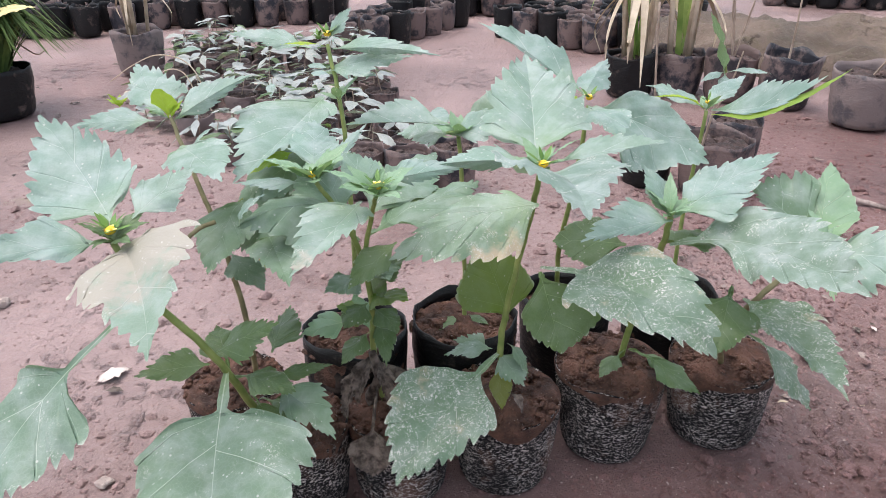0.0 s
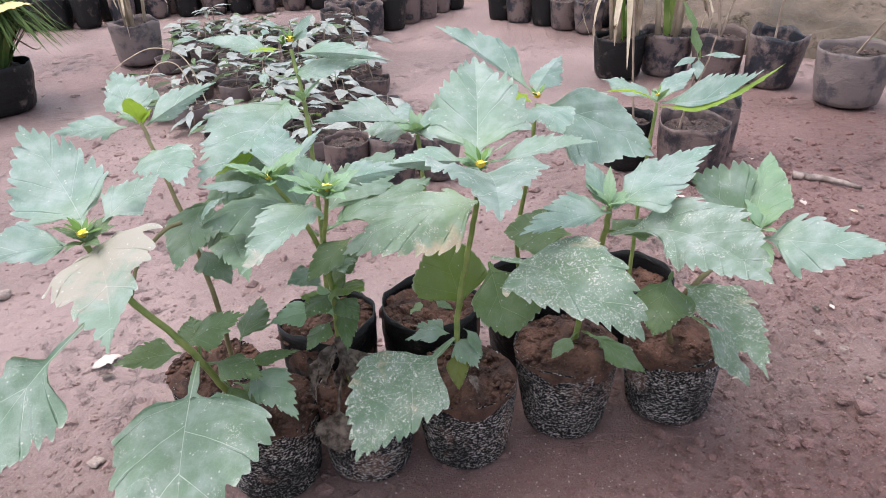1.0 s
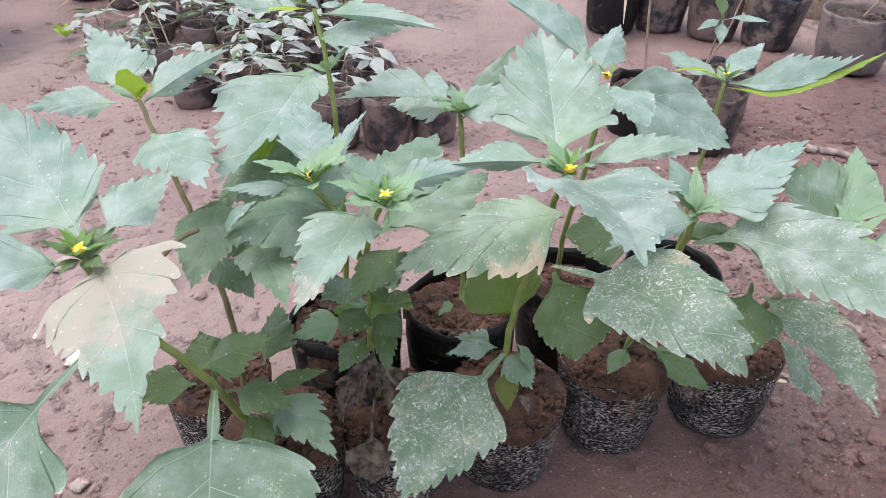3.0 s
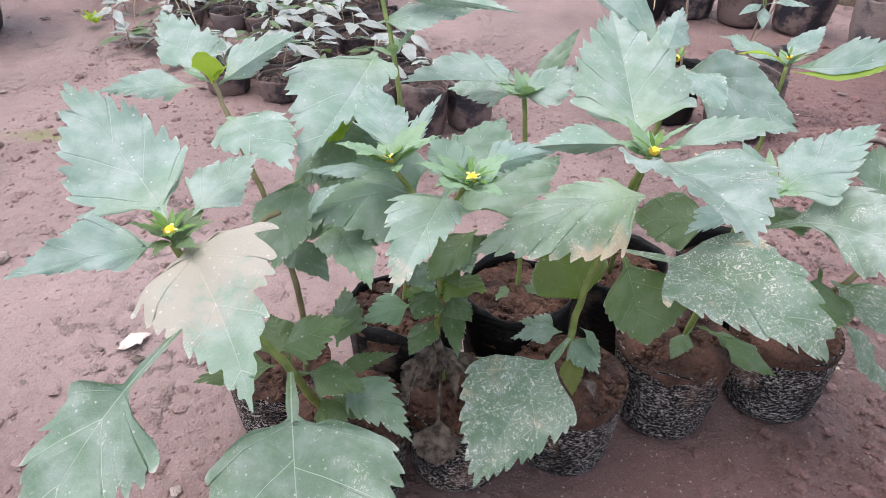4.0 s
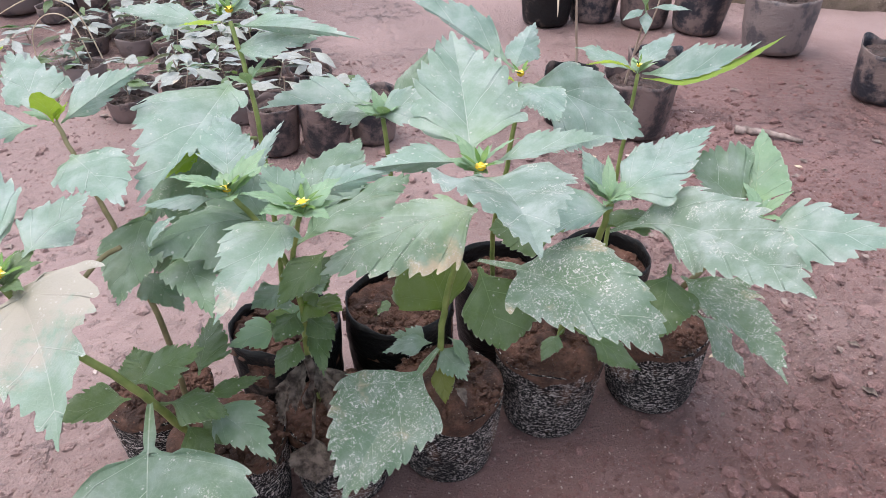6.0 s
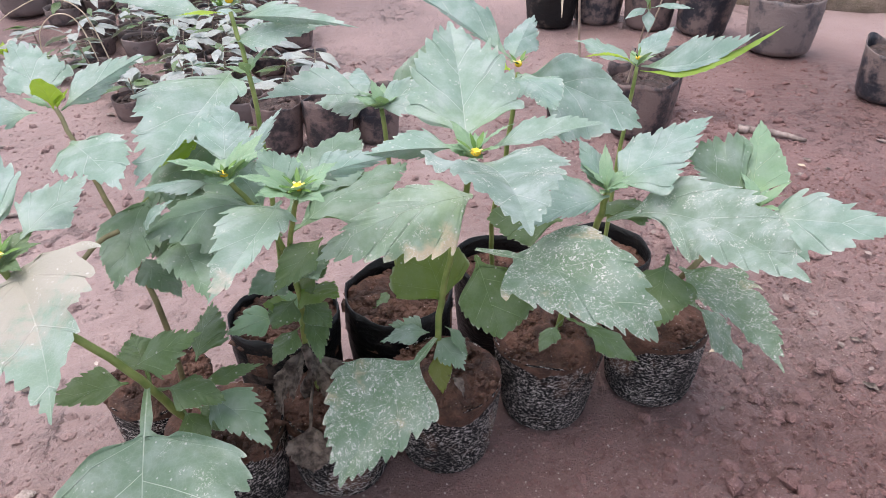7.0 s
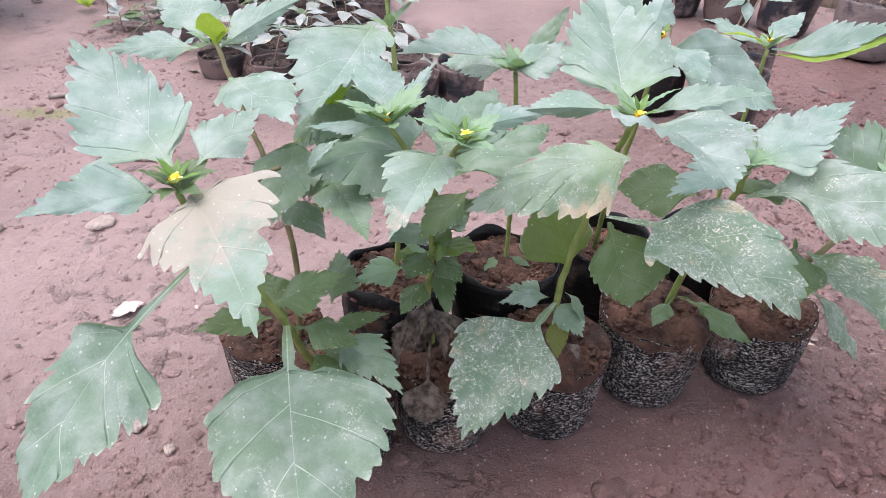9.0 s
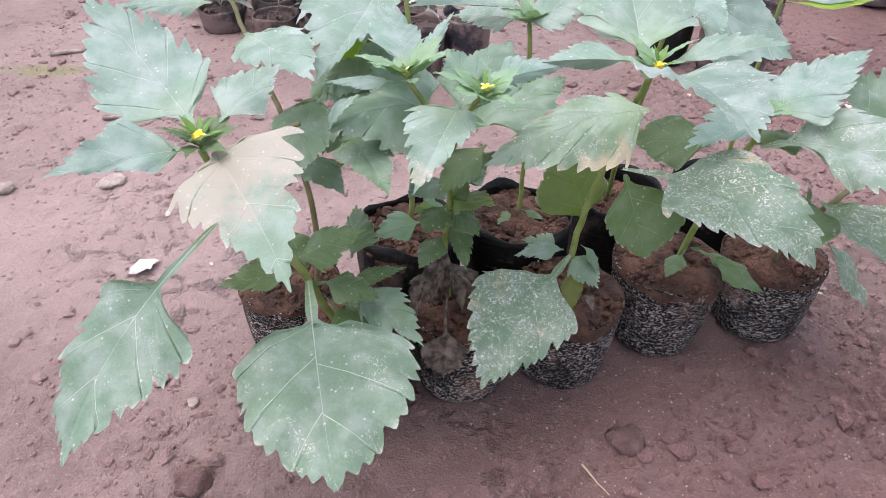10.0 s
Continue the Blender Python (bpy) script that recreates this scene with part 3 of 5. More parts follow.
def nursery_bag(at, r0, r1, h, mat, seed, label, group="potted plants", level=0.88, crumple=1.0, tilt=(0, 0), lumps=160, lump=0.0032, spill=0.0, earth=None):
    """A filled nursery bag: film and earth."""
    pot = thing("nursery_bag", at, label, "plant pot", group)
    pot.rotation_euler = (radians(tilt[0]), radians(tilt[1]), seed * 0.7)
    part("bag", bag_bmesh(r0, r1, h, seed, crumple), mat, pot)
    r = (r0 + (r1 - r0) * level) * (1.02 if spill else 0.98 if crumple < 2 else 0.90)
    part("soil", soil_bmesh(r, seed, 0.010 if spill else 0.006, spill), earth or POT_SOIL, pot, "dark dry soil" if earth else "reddish-brown crumbly soil", Matrix.Translation((0, 0, h * level - (0.001 if spill else 0.006))))
    tagged(part("loose_soil", lumps_bmesh(r, seed, 0.010 if spill else 0.006, lumps, lump), earth or POT_SOIL, pot, "", Matrix.Translation((0, 0, h * level - (0.001 if spill else 0.006))), False), kind="stuff")
    return pot


# ---- ground: one sheet of trodden earth to the horizon ----
def steps(dense_from, dense_to, pitch, far):
    mid = list(np.arange(dense_from, dense_to + pitch / 2, pitch))
    out, gap, x = [], pitch, mid[-1]
    while x < far:
        gap *= 1.16
        x += gap
        out.append(x)
    low, gap, x = [], pitch, mid[0]
    while x > -far:
        gap *= 1.16
        x -= gap
        low.append(x)
    return low[::-1] + mid + out


def rough_patch(x, y):
    """How churned the earth is: strongest in two trodden patches."""
    a = math.exp(-(((x - 0.62) / 0.30) ** 2 + ((y - 0.85) / 0.55) ** 2))
    b = math.exp(-(((x + 0.30) / 0.16) ** 2 + ((y - 0.50) / 0.16) ** 2))
    c = math.exp(-(((x - 0.34) / 0.34) ** 2 + ((y - 0.45) / 0.07) ** 2))
    d = math.exp(-(((x - 0.40) / 0.30) ** 2 + ((y - 0.50) / 0.10) ** 2))
    return min(1.0, 0.25 + a + 0.6 * b + 0.8 * c + 0.9 * d)


def ground_height(x, y):
    if abs(x) > 6 or y > 9 or y < -6:
        return 0.0
    p = Vector((x, y, 0))
    k = rough_patch(x, y)
    z = 0.010 * noise.noise(p * 2.3) + 0.0035 * noise.noise(p * 11)
    z += k * (0.0150 * max(0.0, noise.noise(p * 34 + Vector((7, 0, 0)))) + 0.0080 * noise.noise(p * 80)) + 0.0012 * noise.noise(p * 60)
    near = min(1.0, max(0.0, (math.hypot(x - 0.1, (y - 0.68) * 1.3) - 0.18) / 0.2))
    return z * (0.25 + 0.75 * near)


def build_ground():
    xs, ys = steps(-0.95, 1.2, 0.0062, 600), steps(0.28, 1.8, 0.0062, 600)
    verts = [(x, y, ground_height(x, y)) for y in ys for x in xs]
    n = len(xs)
    faces = [(j * n + i, j * n + i + 1, (j + 1) * n + i + 1, (j + 1) * n + i) for j in range(len(ys) - 1) for i in range(n - 1)]
    data = bpy.data.meshes.new("ground")
    data.from_pydata(verts, [], faces)
    data.materials.append(SOIL)
    for p in data.polygons:
        p.use_smooth = True
    tagged(new("ground", data), "trodden pinkish-brown bare earth of a nursery yard", "ground", kind="structure")


build_ground()

# ---- front group of filled bags ----
FL = "black plastic nursery bag covered in pale flecks, filled with red soil"
BK = "black plastic nursery bag with open rim, half filled with soil"
nursery_bag((-0.195, 0.655, 0), 0.045, 0.054, 0.095, BAG_FLECKED, 1, FL, level=1.0, spill=0.022, lumps=300, lump=0.0024)
nursery_bag((-0.112, 0.575, 0), 0.048, 0.055, 0.105, BAG_FLECKED, 2, FL, level=1.0, spill=0.022, lumps=300, lump=0.0024)
nursery_bag((-0.008, 0.603, 0), 0.047, 0.054, 0.100, BAG_FLECKED, 3, FL, level=1.0, spill=0.022, lumps=300, lump=0.0024)
nursery_bag((0.104, 0.622, 0), 0.047, 0.058, 0.104, BAG_FLECKED, 4, FL, level=1.0, spill=0.022, lumps=300, lump=0.0024)
nursery_bag((0.224, 0.670, 0), 0.047, 0.061, 0.110, BAG_FLECKED, 5, FL, level=1.0, spill=0.022, lumps=300, lump=0.0024)
nursery_bag((0.357, 0.695, 0), 0.049, 0.058, 0.100, BAG_FLECKED, 6, FL, level=1.0, spill=0.022, lumps=300, lump=0.0024, crumple=1.4)
nursery_bag((-0.064, 0.705, 0), 0.052, 0.060, 0.135, BAG_BLACK, 7, BK, level=0.93, crumple=1.7, lump=0.0046, lumps=260)
nursery_bag((0.062, 0.735, 0), 0.054, 0.063, 0.132, BAG_BLACK, 8, BK, level=0.93, crumple=1.7, lump=0.0054, lumps=260)
nursery_bag((0.190, 0.800, 0), 0.050, 0.058, 0.125, BAG_BLACK, 9, BK, level=0.85)
nursery_bag((0.325, 0.812, 0), 0.050, 0.058, 0.125, BAG_BLACK, 10, BK, level=0.85)

# ---- the young plants ----
PG = "young plants in the front group"


def young_plant(at, label):
    return thing("young_plant", at, label, "plant", PG)


# plant at the front edge with a bleached leaf
p = young_plant((-0.120, 0.575, 0.09), "young green plant with toothed leaves, one bleached, and a yellow flower")
stem(p, [(-0.120, 0.575, 0.085), (-0.140, 0.545, 0.15), (-0.157, 0.517, 0.225), (-0.190, 0.500, 0.290), (-0.209, 0.494, 0.345)], 0.0048, 0.0030)
flower(p, (-0.209, 0.494, 0.355), 0.0057, 11, 11)
tuft(p, (-0.209, 0.495, 0.345), 8, 0.030, LEAF_LOW, 20, 0.5, 0.5)
grown_leaf(p, (-0.218, 0.515, 0.353), (-0.317, 0.622, 0.409), (-0.309, 0.572, 0.378), (-0.213, 0.569, 0.380), LEAF_TOP, (-0.263, 0.570, 0.375), teeth=10, tooth=1.15, full=1.9, pet=0.03, peak=0.25)
grown_leaf(p, (-0.196, 0.506, 0.360), (-0.158, 0.550, 0.385), (-0.202, 0.538, 0.376), (-0.164, 0.521, 0.366), LEAF_TOP, teeth=8)
grown_leaf(p, (-0.216, 0.490, 0.347), (-0.294, 0.442, 0.353), (-0.239, 0.463, 0.344), (-0.266, 0.490, 0.364), LEAF_TOP, teeth=8, tooth=0.5, full=1.0)
grown_leaf(p, (-0.199, 0.491, 0.345), (-0.127, 0.347, 0.339), (-0.131, 0.457, 0.362), (-0.232, 0.452, 0.335), LEAF_BLEACHED, (-0.158, 0.418, 0.338), teeth=10, tooth=1.0, peak=0.22, full=1.0, pet=0.03, camber=0.2)
grown_leaf(p, (-0.204, 0.480, 0.291), (-0.299, 0.354, 0.177), (-0.206, 0.412, 0.237), (-0.311, 0.423, 0.218), LEAF_VEINED, (-0.270, 0.419, 0.230), teeth=10, tooth=1.0, full=2.0, pet=0.30, peak=0.18, camber=0.2, ripple=1.5, label="large drooping toothed leaf with pale veins")
stem(p, [(-0.187, 0.500, 0.287), (-0.178, 0.515, 0.318), (-0.160, 0.535, 0.336), (-0.148, 0.548, 0.338)], 0.0018, 0.0024, STEM_BROWN, "withered_stalk")
grown_leaf(p, (-0.149, 0.519, 0.205), (-0.112, 0.338, 0.169), (-0.056, 0.423, 0.204), (-0.194, 0.422, 0.182), LEAF_VEINED, (-0.128, 0.405, 0.194), teeth=10, tooth=0.7, full=3.0, pet=0.24, camber=0.15, ripple=1.3, label="large drooping toothed leaf with pale veins")
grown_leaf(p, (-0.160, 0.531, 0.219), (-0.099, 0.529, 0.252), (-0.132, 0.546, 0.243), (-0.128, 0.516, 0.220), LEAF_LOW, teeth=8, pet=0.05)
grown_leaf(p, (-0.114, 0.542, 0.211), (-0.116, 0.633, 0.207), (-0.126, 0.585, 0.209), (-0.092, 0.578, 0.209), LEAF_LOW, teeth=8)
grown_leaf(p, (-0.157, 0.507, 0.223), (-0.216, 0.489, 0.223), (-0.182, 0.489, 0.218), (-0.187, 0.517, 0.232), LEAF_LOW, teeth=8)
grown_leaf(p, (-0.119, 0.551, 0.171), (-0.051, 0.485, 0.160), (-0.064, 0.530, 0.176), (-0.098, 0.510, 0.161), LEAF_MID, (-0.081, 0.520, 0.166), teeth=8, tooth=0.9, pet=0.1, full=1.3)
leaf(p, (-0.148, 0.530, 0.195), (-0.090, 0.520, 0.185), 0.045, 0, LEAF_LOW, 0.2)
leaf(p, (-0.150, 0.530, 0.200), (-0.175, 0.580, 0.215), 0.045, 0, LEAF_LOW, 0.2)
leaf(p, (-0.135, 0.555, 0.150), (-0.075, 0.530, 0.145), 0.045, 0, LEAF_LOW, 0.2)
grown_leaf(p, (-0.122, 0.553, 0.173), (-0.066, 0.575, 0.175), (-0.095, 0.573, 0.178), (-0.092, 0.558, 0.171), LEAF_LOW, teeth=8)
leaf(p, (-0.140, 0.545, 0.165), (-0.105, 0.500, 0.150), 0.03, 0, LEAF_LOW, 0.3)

# plant with a lime-coloured bud
p = young_plant((-0.165, 0.640, 0.08), "young green plant with toothed leaves and a lime-green bud")
stem(p, [(-0.165, 0.640, 0.075), (-0.152, 0.600, 0.204), (-0.163, 0.600, 0.290), (-0.192, 0.635, 0.345), (-0.212, 0.652, 0.398)], 0.0036, 0.0022, STEM_BROWN)
leaf(p, (-0.213, 0.650, 0.397), (-0.215, 0.638, 0.428), 0.027, 0, LEAF_BUD, 0.05, 0.1, 0.2, 4, tooth=0.10, peak=0.42, full=2.0, label="rounded lime-green young leaf")
leaf(p, (-0.212, 0.654, 0.396), (-0.196, 0.648, 0.415), 0.014, 0, LEAF_BUD, 0.05, 0.1, 0.2, 4, tooth=0.10)
leaf(p, (-0.215, 0.654, 0.396), (-0.236, 0.650, 0.408), 0.014, 0, LEAF_YOUNG, 0.05, 0.1, 0.2, 4, tooth=0.10)
flower(p, (-0.214, 0.660, 0.402), 0.0038, 5, 12, False)
grown_leaf(p, (-0.225, 0.660, 0.397), (-0.285, 0.766, 0.423), (-0.275, 0.711, 0.404), (-0.219, 0.718, 0.412), LEAF_TOP, teeth=8)
grown_leaf(p, (-0.209, 0.654, 0.395), (-0.145, 0.696, 0.426), (-0.195, 0.695, 0.418), (-0.179, 0.670, 0.400), LEAF_TOP, teeth=8)
grown_leaf(p, (-0.228, 0.653, 0.394), (-0.309, 0.655, 0.388), (-0.257, 0.645, 0.384), (-0.279, 0.671, 0.399), LEAF_TOP, teeth=8)
grown_leaf(p, (-0.201, 0.635, 0.375), (-0.132, 0.534, 0.379), (-0.137, 0.586, 0.389), (-0.218, 0.612, 0.368), LEAF_TOP, teeth=8, full=1.6)
leaf(p, (-0.163, 0.602, 0.285), (-0.118, 0.560, 0.265), 0.04, 0, LEAF_MID, 0.2)
grown_leaf(p, (-0.119, 0.605, 0.269), (-0.160, 0.600, 0.264), (-0.139, 0.591, 0.260), (-0.138, 0.609, 0.270), LEAF_OLIVE, teeth=7, full=2, label="ageing olive-yellow leaf")

leaf(p, (-0.140, 0.605, 0.335), (-0.153, 0.525, 0.300), 0.060, 0, LEAF_MID, 0.05, 0.1, stalk=(-0.166, 0.602, 0.300))

# plant over the withered stump, with two heads
p = young_plant((-0.020, 0.610, 0.09), "young green plant with two yellow flower heads and withered lower leaves")
stem(p, [(-0.020, 0.612, 0.085), (-0.030, 0.605, 0.16), (-0.028, 0.590, 0.25), (-0.040, 0.572, 0.32), (-0.064, 0.566, 0.366)], 0.0042, 0.0024)
stem(p, [(-0.032, 0.586, 0.28), (-0.018, 0.560, 0.34), (-0.009, 0.532, 0.372)], 0.0028, 0.0020)
flower(p, (-0.008, 0.526, 0.378), 0.0051, 7, 13)
flower(p, (-0.066, 0.562, 0.374), 0.0045, 6, 14)
grown_leaf(p, (-0.066, 0.571, 0.372), (-0.085, 0.684, 0.385), (-0.098, 0.636, 0.382), (-0.057, 0.642, 0.379), LEAF_TOP, teeth=8)
grown_leaf(p, (-0.075, 0.560, 0.368), (-0.125, 0.541, 0.375), (-0.096, 0.545, 0.367), (-0.098, 0.557, 0.374), LEAF_TOP, teeth=8)
grown_leaf(p, (-0.024, 0.547, 0.357), (-0.060, 0.431, 0.349), (-0.005, 0.522, 0.360), (-0.068, 0.517, 0.357), LEAF_TIPPED, (-0.043, 0.491, 0.352), peak=0.2, teeth=10, tooth=0.75, full=1.15, label="pale toothed leaf with a dry tan tip")
grown_leaf(p, (-0.003, 0.542, 0.376), (0.063, 0.579, 0.374), (0.017, 0.575, 0.383), (0.024, 0.555, 0.369), LEAF_TOP, teeth=8)
grown_leaf(p, (-0.015, 0.534, 0.374), (-0.037, 0.552, 0.397), (-0.039, 0.540, 0.380), (-0.008, 0.548, 0.390), LEAF_TOP, teeth=8)
grown_leaf(p, (-0.059, 0.571, 0.367), (-0.027, 0.636, 0.396), (-0.051, 0.608, 0.384), (-0.042, 0.594, 0.376), LEAF_TOP, teeth=8)
tuft(p, (-0.064, 0.565, 0.366), 9, 0.038, LEAF_YOUNG, 21)
tuft(p, (-0.010, 0.530, 0.366), 9, 0.038, LEAF_YOUNG, 22)
grown_leaf(p, (0.001, 0.573, 0.307), (-0.040, 0.542, 0.277), (-0.011, 0.549, 0.287), (-0.034, 0.569, 0.296), LEAF_LOW, teeth=9, full=1.6)
leaf(p, (-0.047, 0.580, 0.330), (-0.124, 0.530, 0.343), 0.070, 25, LEAF_MID, 0.05, 0.25, -0.5, 7, label="curled dark green leaf showing its pale underside")
leaf(p, (-0.122, 0.532, 0.336), (-0.100, 0.540, 0.366), 0.018, 0, LEAF_TOP, 0.05, 0.25, 0.3, 5, tooth=0.15, full=2.4, label="turned-up leaf edge showing its pale underside")
leaf(p, (-0.050, 0.588, 0.330), (-0.150, 0.572, 0.305), 0.085, 15, LEAF_MID, 0.1, 0.1, 0.0, 10)
grown_leaf(p, (-0.111, 0.568, 0.318), (-0.078, 0.496, 0.305), (-0.075, 0.542, 0.320), (-0.126, 0.545, 0.314), LEAF_MID, teeth=9, pet=0.05, full=1.3)
leaf(p, (-0.045, 0.592, 0.320), (-0.095, 0.665, 0.350), 0.070, 0, LEAF_MID, 0.1, 0.08, 0.0, 10)
leaf(p, (-0.030, 0.585, 0.320), (0.032, 0.717, 0.338), 0.08, 0, LEAF_MID, 0.1)
leaf(p, (-0.025, 0.575, 0.310), (0.075, 0.641, 0.335), 0.09, 0, LEAF_MID, 0.1)
leaf(p, (-0.035, 0.590, 0.300), (-0.140, 0.625, 0.330), 0.09, 10, LEAF_MID, 0.1)
leaf(p, (-0.028, 0.590, 0.240), (0.010, 0.560, 0.255), 0.05, 0, LEAF_FRESH, 0.1)
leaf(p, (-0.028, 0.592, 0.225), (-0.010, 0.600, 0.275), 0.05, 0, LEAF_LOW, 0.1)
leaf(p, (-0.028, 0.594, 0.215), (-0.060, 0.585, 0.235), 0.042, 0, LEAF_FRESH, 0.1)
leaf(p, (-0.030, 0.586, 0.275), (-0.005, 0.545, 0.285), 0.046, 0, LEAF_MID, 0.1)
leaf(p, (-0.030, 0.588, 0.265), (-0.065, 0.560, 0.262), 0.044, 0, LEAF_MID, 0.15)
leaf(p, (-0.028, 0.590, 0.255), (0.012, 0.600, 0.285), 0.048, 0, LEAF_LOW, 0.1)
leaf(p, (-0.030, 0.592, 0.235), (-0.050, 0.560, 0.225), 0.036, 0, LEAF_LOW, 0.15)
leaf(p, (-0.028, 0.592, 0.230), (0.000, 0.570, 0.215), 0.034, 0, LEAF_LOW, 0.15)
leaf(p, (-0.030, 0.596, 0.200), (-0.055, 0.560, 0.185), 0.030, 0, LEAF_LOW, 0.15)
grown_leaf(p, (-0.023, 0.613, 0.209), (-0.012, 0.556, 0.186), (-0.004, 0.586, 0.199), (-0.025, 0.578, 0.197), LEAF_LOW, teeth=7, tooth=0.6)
grown_leaf(p, (-0.054, 0.612, 0.201), (-0.098, 0.590, 0.199), (-0.070, 0.590, 0.195), (-0.081, 0.626, 0.204), LEAF_YOUNG, teeth=6, tooth=0.6, full=1.3)
leaf(p, (-0.030, 0.600, 0.190), (-0.050, 0.625, 0.225), 0.030, 0, LEAF_YOUNG, 0.2)
leaf(p, (-0.030, 0.606, 0.150), (-0.062, 0.580, 0.105), 0.027, 0, LEAF_DEAD, 0.1, 0.2, 0.7, ripple=2.0, tooth=1.0)
leaf(p, (-0.030, 0.606, 0.160), (0.008, 0.585, 0.112), 0.024, 0, LEAF_DEAD, 0.1, 0.2, 0.7, ripple=2.0, tooth=1.0)
leaf(p, (-0.030, 0.606, 0.170), (-0.045, 0.575, 0.125), 0.022, 0, LEAF_DEAD, 0.1, 0.2, 0.7, ripple=2.0, tooth=1.0)
leaf(p, (-0.028, 0.606, 0.165), (-0.012, 0.572, 0.120), 0.018, 0, LEAF_DEAD, 0.1, 0.2, 0.7, ripple=2.0, tooth=1.0)
leaf(p, (-0.030, 0.608, 0.140), (-0.048, 0.640, 0.120), 0.024, 0, LEAF_DEAD, 0.1, 0.2, 0.7, ripple=2.0, tooth=1.0)
leaf(p, (-0.026, 0.590, 0.140), (-0.030, 0.540, 0.065), 0.046, 0, LEAF_DEAD, 0.48, 0.2, 0.3, ripple=2.4, full=2.6, tooth=0.9, label="shrivelled grey-brown leaf hanging on its stalk")

stem(p, [(-0.022, 0.606, 0.085), (-0.036, 0.600, 0.115), (-0.026, 0.594, 0.145), (-0.031, 0.597, 0.175)], 0.0075, 0.0045, LEAF_DEAD, "withered_stump")
stem(p, [(-0.034, 0.600, 0.150), (-0.052, 0.585, 0.140), (-0.058, 0.578, 0.105)], 0.0022, 0.0012, LEAF_DEAD, "withered_stalk")
stem(p, [(-0.028, 0.596, 0.155), (-0.006, 0.580, 0.150), (0.004, 0.574, 0.110)], 0.0022, 0.0012, LEAF_DEAD, "withered_stalk")

# plant from the open black bag behind
p = young_plant((-0.064, 0.715, 0.11), "tall young plant with toothed leaves and a yellow flower head")
stem(p, [(-0.064, 0.715, 0.105), (-0.060, 0.715, 0.25), (-0.068, 0.750, 0.37), (-0.082, 0.774, 0.440)], 0.0036, 0.0024)
flower(p, (-0.082, 0.776, 0.450), 0.0051, 7, 15)
flower(p, (-0.092, 0.780, 0.446), 0.0041, 6, 16, False)
grown_leaf(p, (-0.099, 0.773, 0.436), (-0.200, 0.811, 0.445), (-0.147, 0.784, 0.436), (-0.152, 0.809, 0.450), LEAF_TOP, teeth=8, tooth=0.5, full=1.1)
grown_leaf(p, (-0.078, 0.773, 0.435), (0.039, 0.686, 0.445), (-0.036, 0.765, 0.451), (-0.006, 0.722, 0.439), LEAF_TOP, teeth=8, tooth=0.5, full=1.1)
grown_leaf(p, (-0.086, 0.768, 0.413), (0.010, 0.736, 0.435), (-0.046, 0.772, 0.432), (-0.048, 0.739, 0.414), LEAF_TOP, teeth=8)
grown_leaf(p, (-0.081, 0.776, 0.445), (-0.056, 0.785, 0.476), (-0.074, 0.787, 0.465), (-0.062, 0.774, 0.457), LEAF_TOP, teeth=8)
leaf(p, (-0.084, 0.772, 0.438), (-0.125, 0.745, 0.445), 0.016, 0, LEAF_BUD, 0.1)
grown_leaf(p, (-0.086, 0.751, 0.390), (-0.135, 0.568, 0.364), (-0.065, 0.697, 0.387), (-0.163, 0.686, 0.388), LEAF_TOP, (-0.109, 0.654, 0.377), teeth=10, tooth=0.9, full=1.15, pet=0.03)
leaf(p, (-0.072, 0.720, 0.350), (-0.150, 0.600, 0.322), 0.080, 10, LEAF_MID, 0.1, 0.1)
tuft(p, (-0.070, 0.752, 0.385), 4, 0.03, LEAF_YOUNG, 23)
leaf(p, (-0.100, 0.655, 0.362), (-0.140, 0.628, 0.350), 0.034, 0, LEAF_BUD, 0.05, 0.1, 0.1, 8, full=2.0, stalk=(-0.068, 0.730, 0.340), label="yellow-green leaf in the shade of a larger one")

# plant in the other open black bag
p = young_plant((0.062, 0.735, 0.10), "slender young plant with pale toothed leaves")
stem(p, [(0.062, 0.738, 0.100), (0.062, 0.738, 0.174), (0.060, 0.745, 0.27), (0.055, 0.752, 0.345)], 0.0032, 0.0028)
grown_leaf(p, (0.047, 0.762, 0.356), (-0.068, 0.769, 0.354), (0.002, 0.787, 0.352), (-0.017, 0.797, 0.376), LEAF_TOP, teeth=8)
grown_leaf(p, (0.048, 0.747, 0.348), (0.117, 0.742, 0.376), (0.072, 0.766, 0.371), (0.082, 0.724, 0.349), LEAF_TOP, teeth=8)
grown_leaf(p, (0.048, 0.756, 0.347), (-0.018, 0.831, 0.324), (0.017, 0.775, 0.328), (0.016, 0.829, 0.341), LEAF_TOP, teeth=8)
leaf(p, (0.058, 0.757, 0.346), (0.112, 0.800, 0.400), 0.024, -30, LEAF_MID, 0.1, 0.05)
grown_leaf(p, (0.050, 0.771, 0.353), (0.030, 0.926, 0.331), (0.015, 0.837, 0.340), (0.045, 0.843, 0.343), LEAF_TOP, teeth=8)
tuft(p, (0.055, 0.752, 0.344), 9, 0.029, LEAF_YOUNG, 24)
leaf(p, (0.060, 0.742, 0.130), (0.030, 0.720, 0.120), 0.02, 0, LEAF_LOW, 0.2)
leaf(p, (0.062, 0.742, 0.130), (0.090, 0.725, 0.125), 0.018, 0, LEAF_LOW, 0.2)

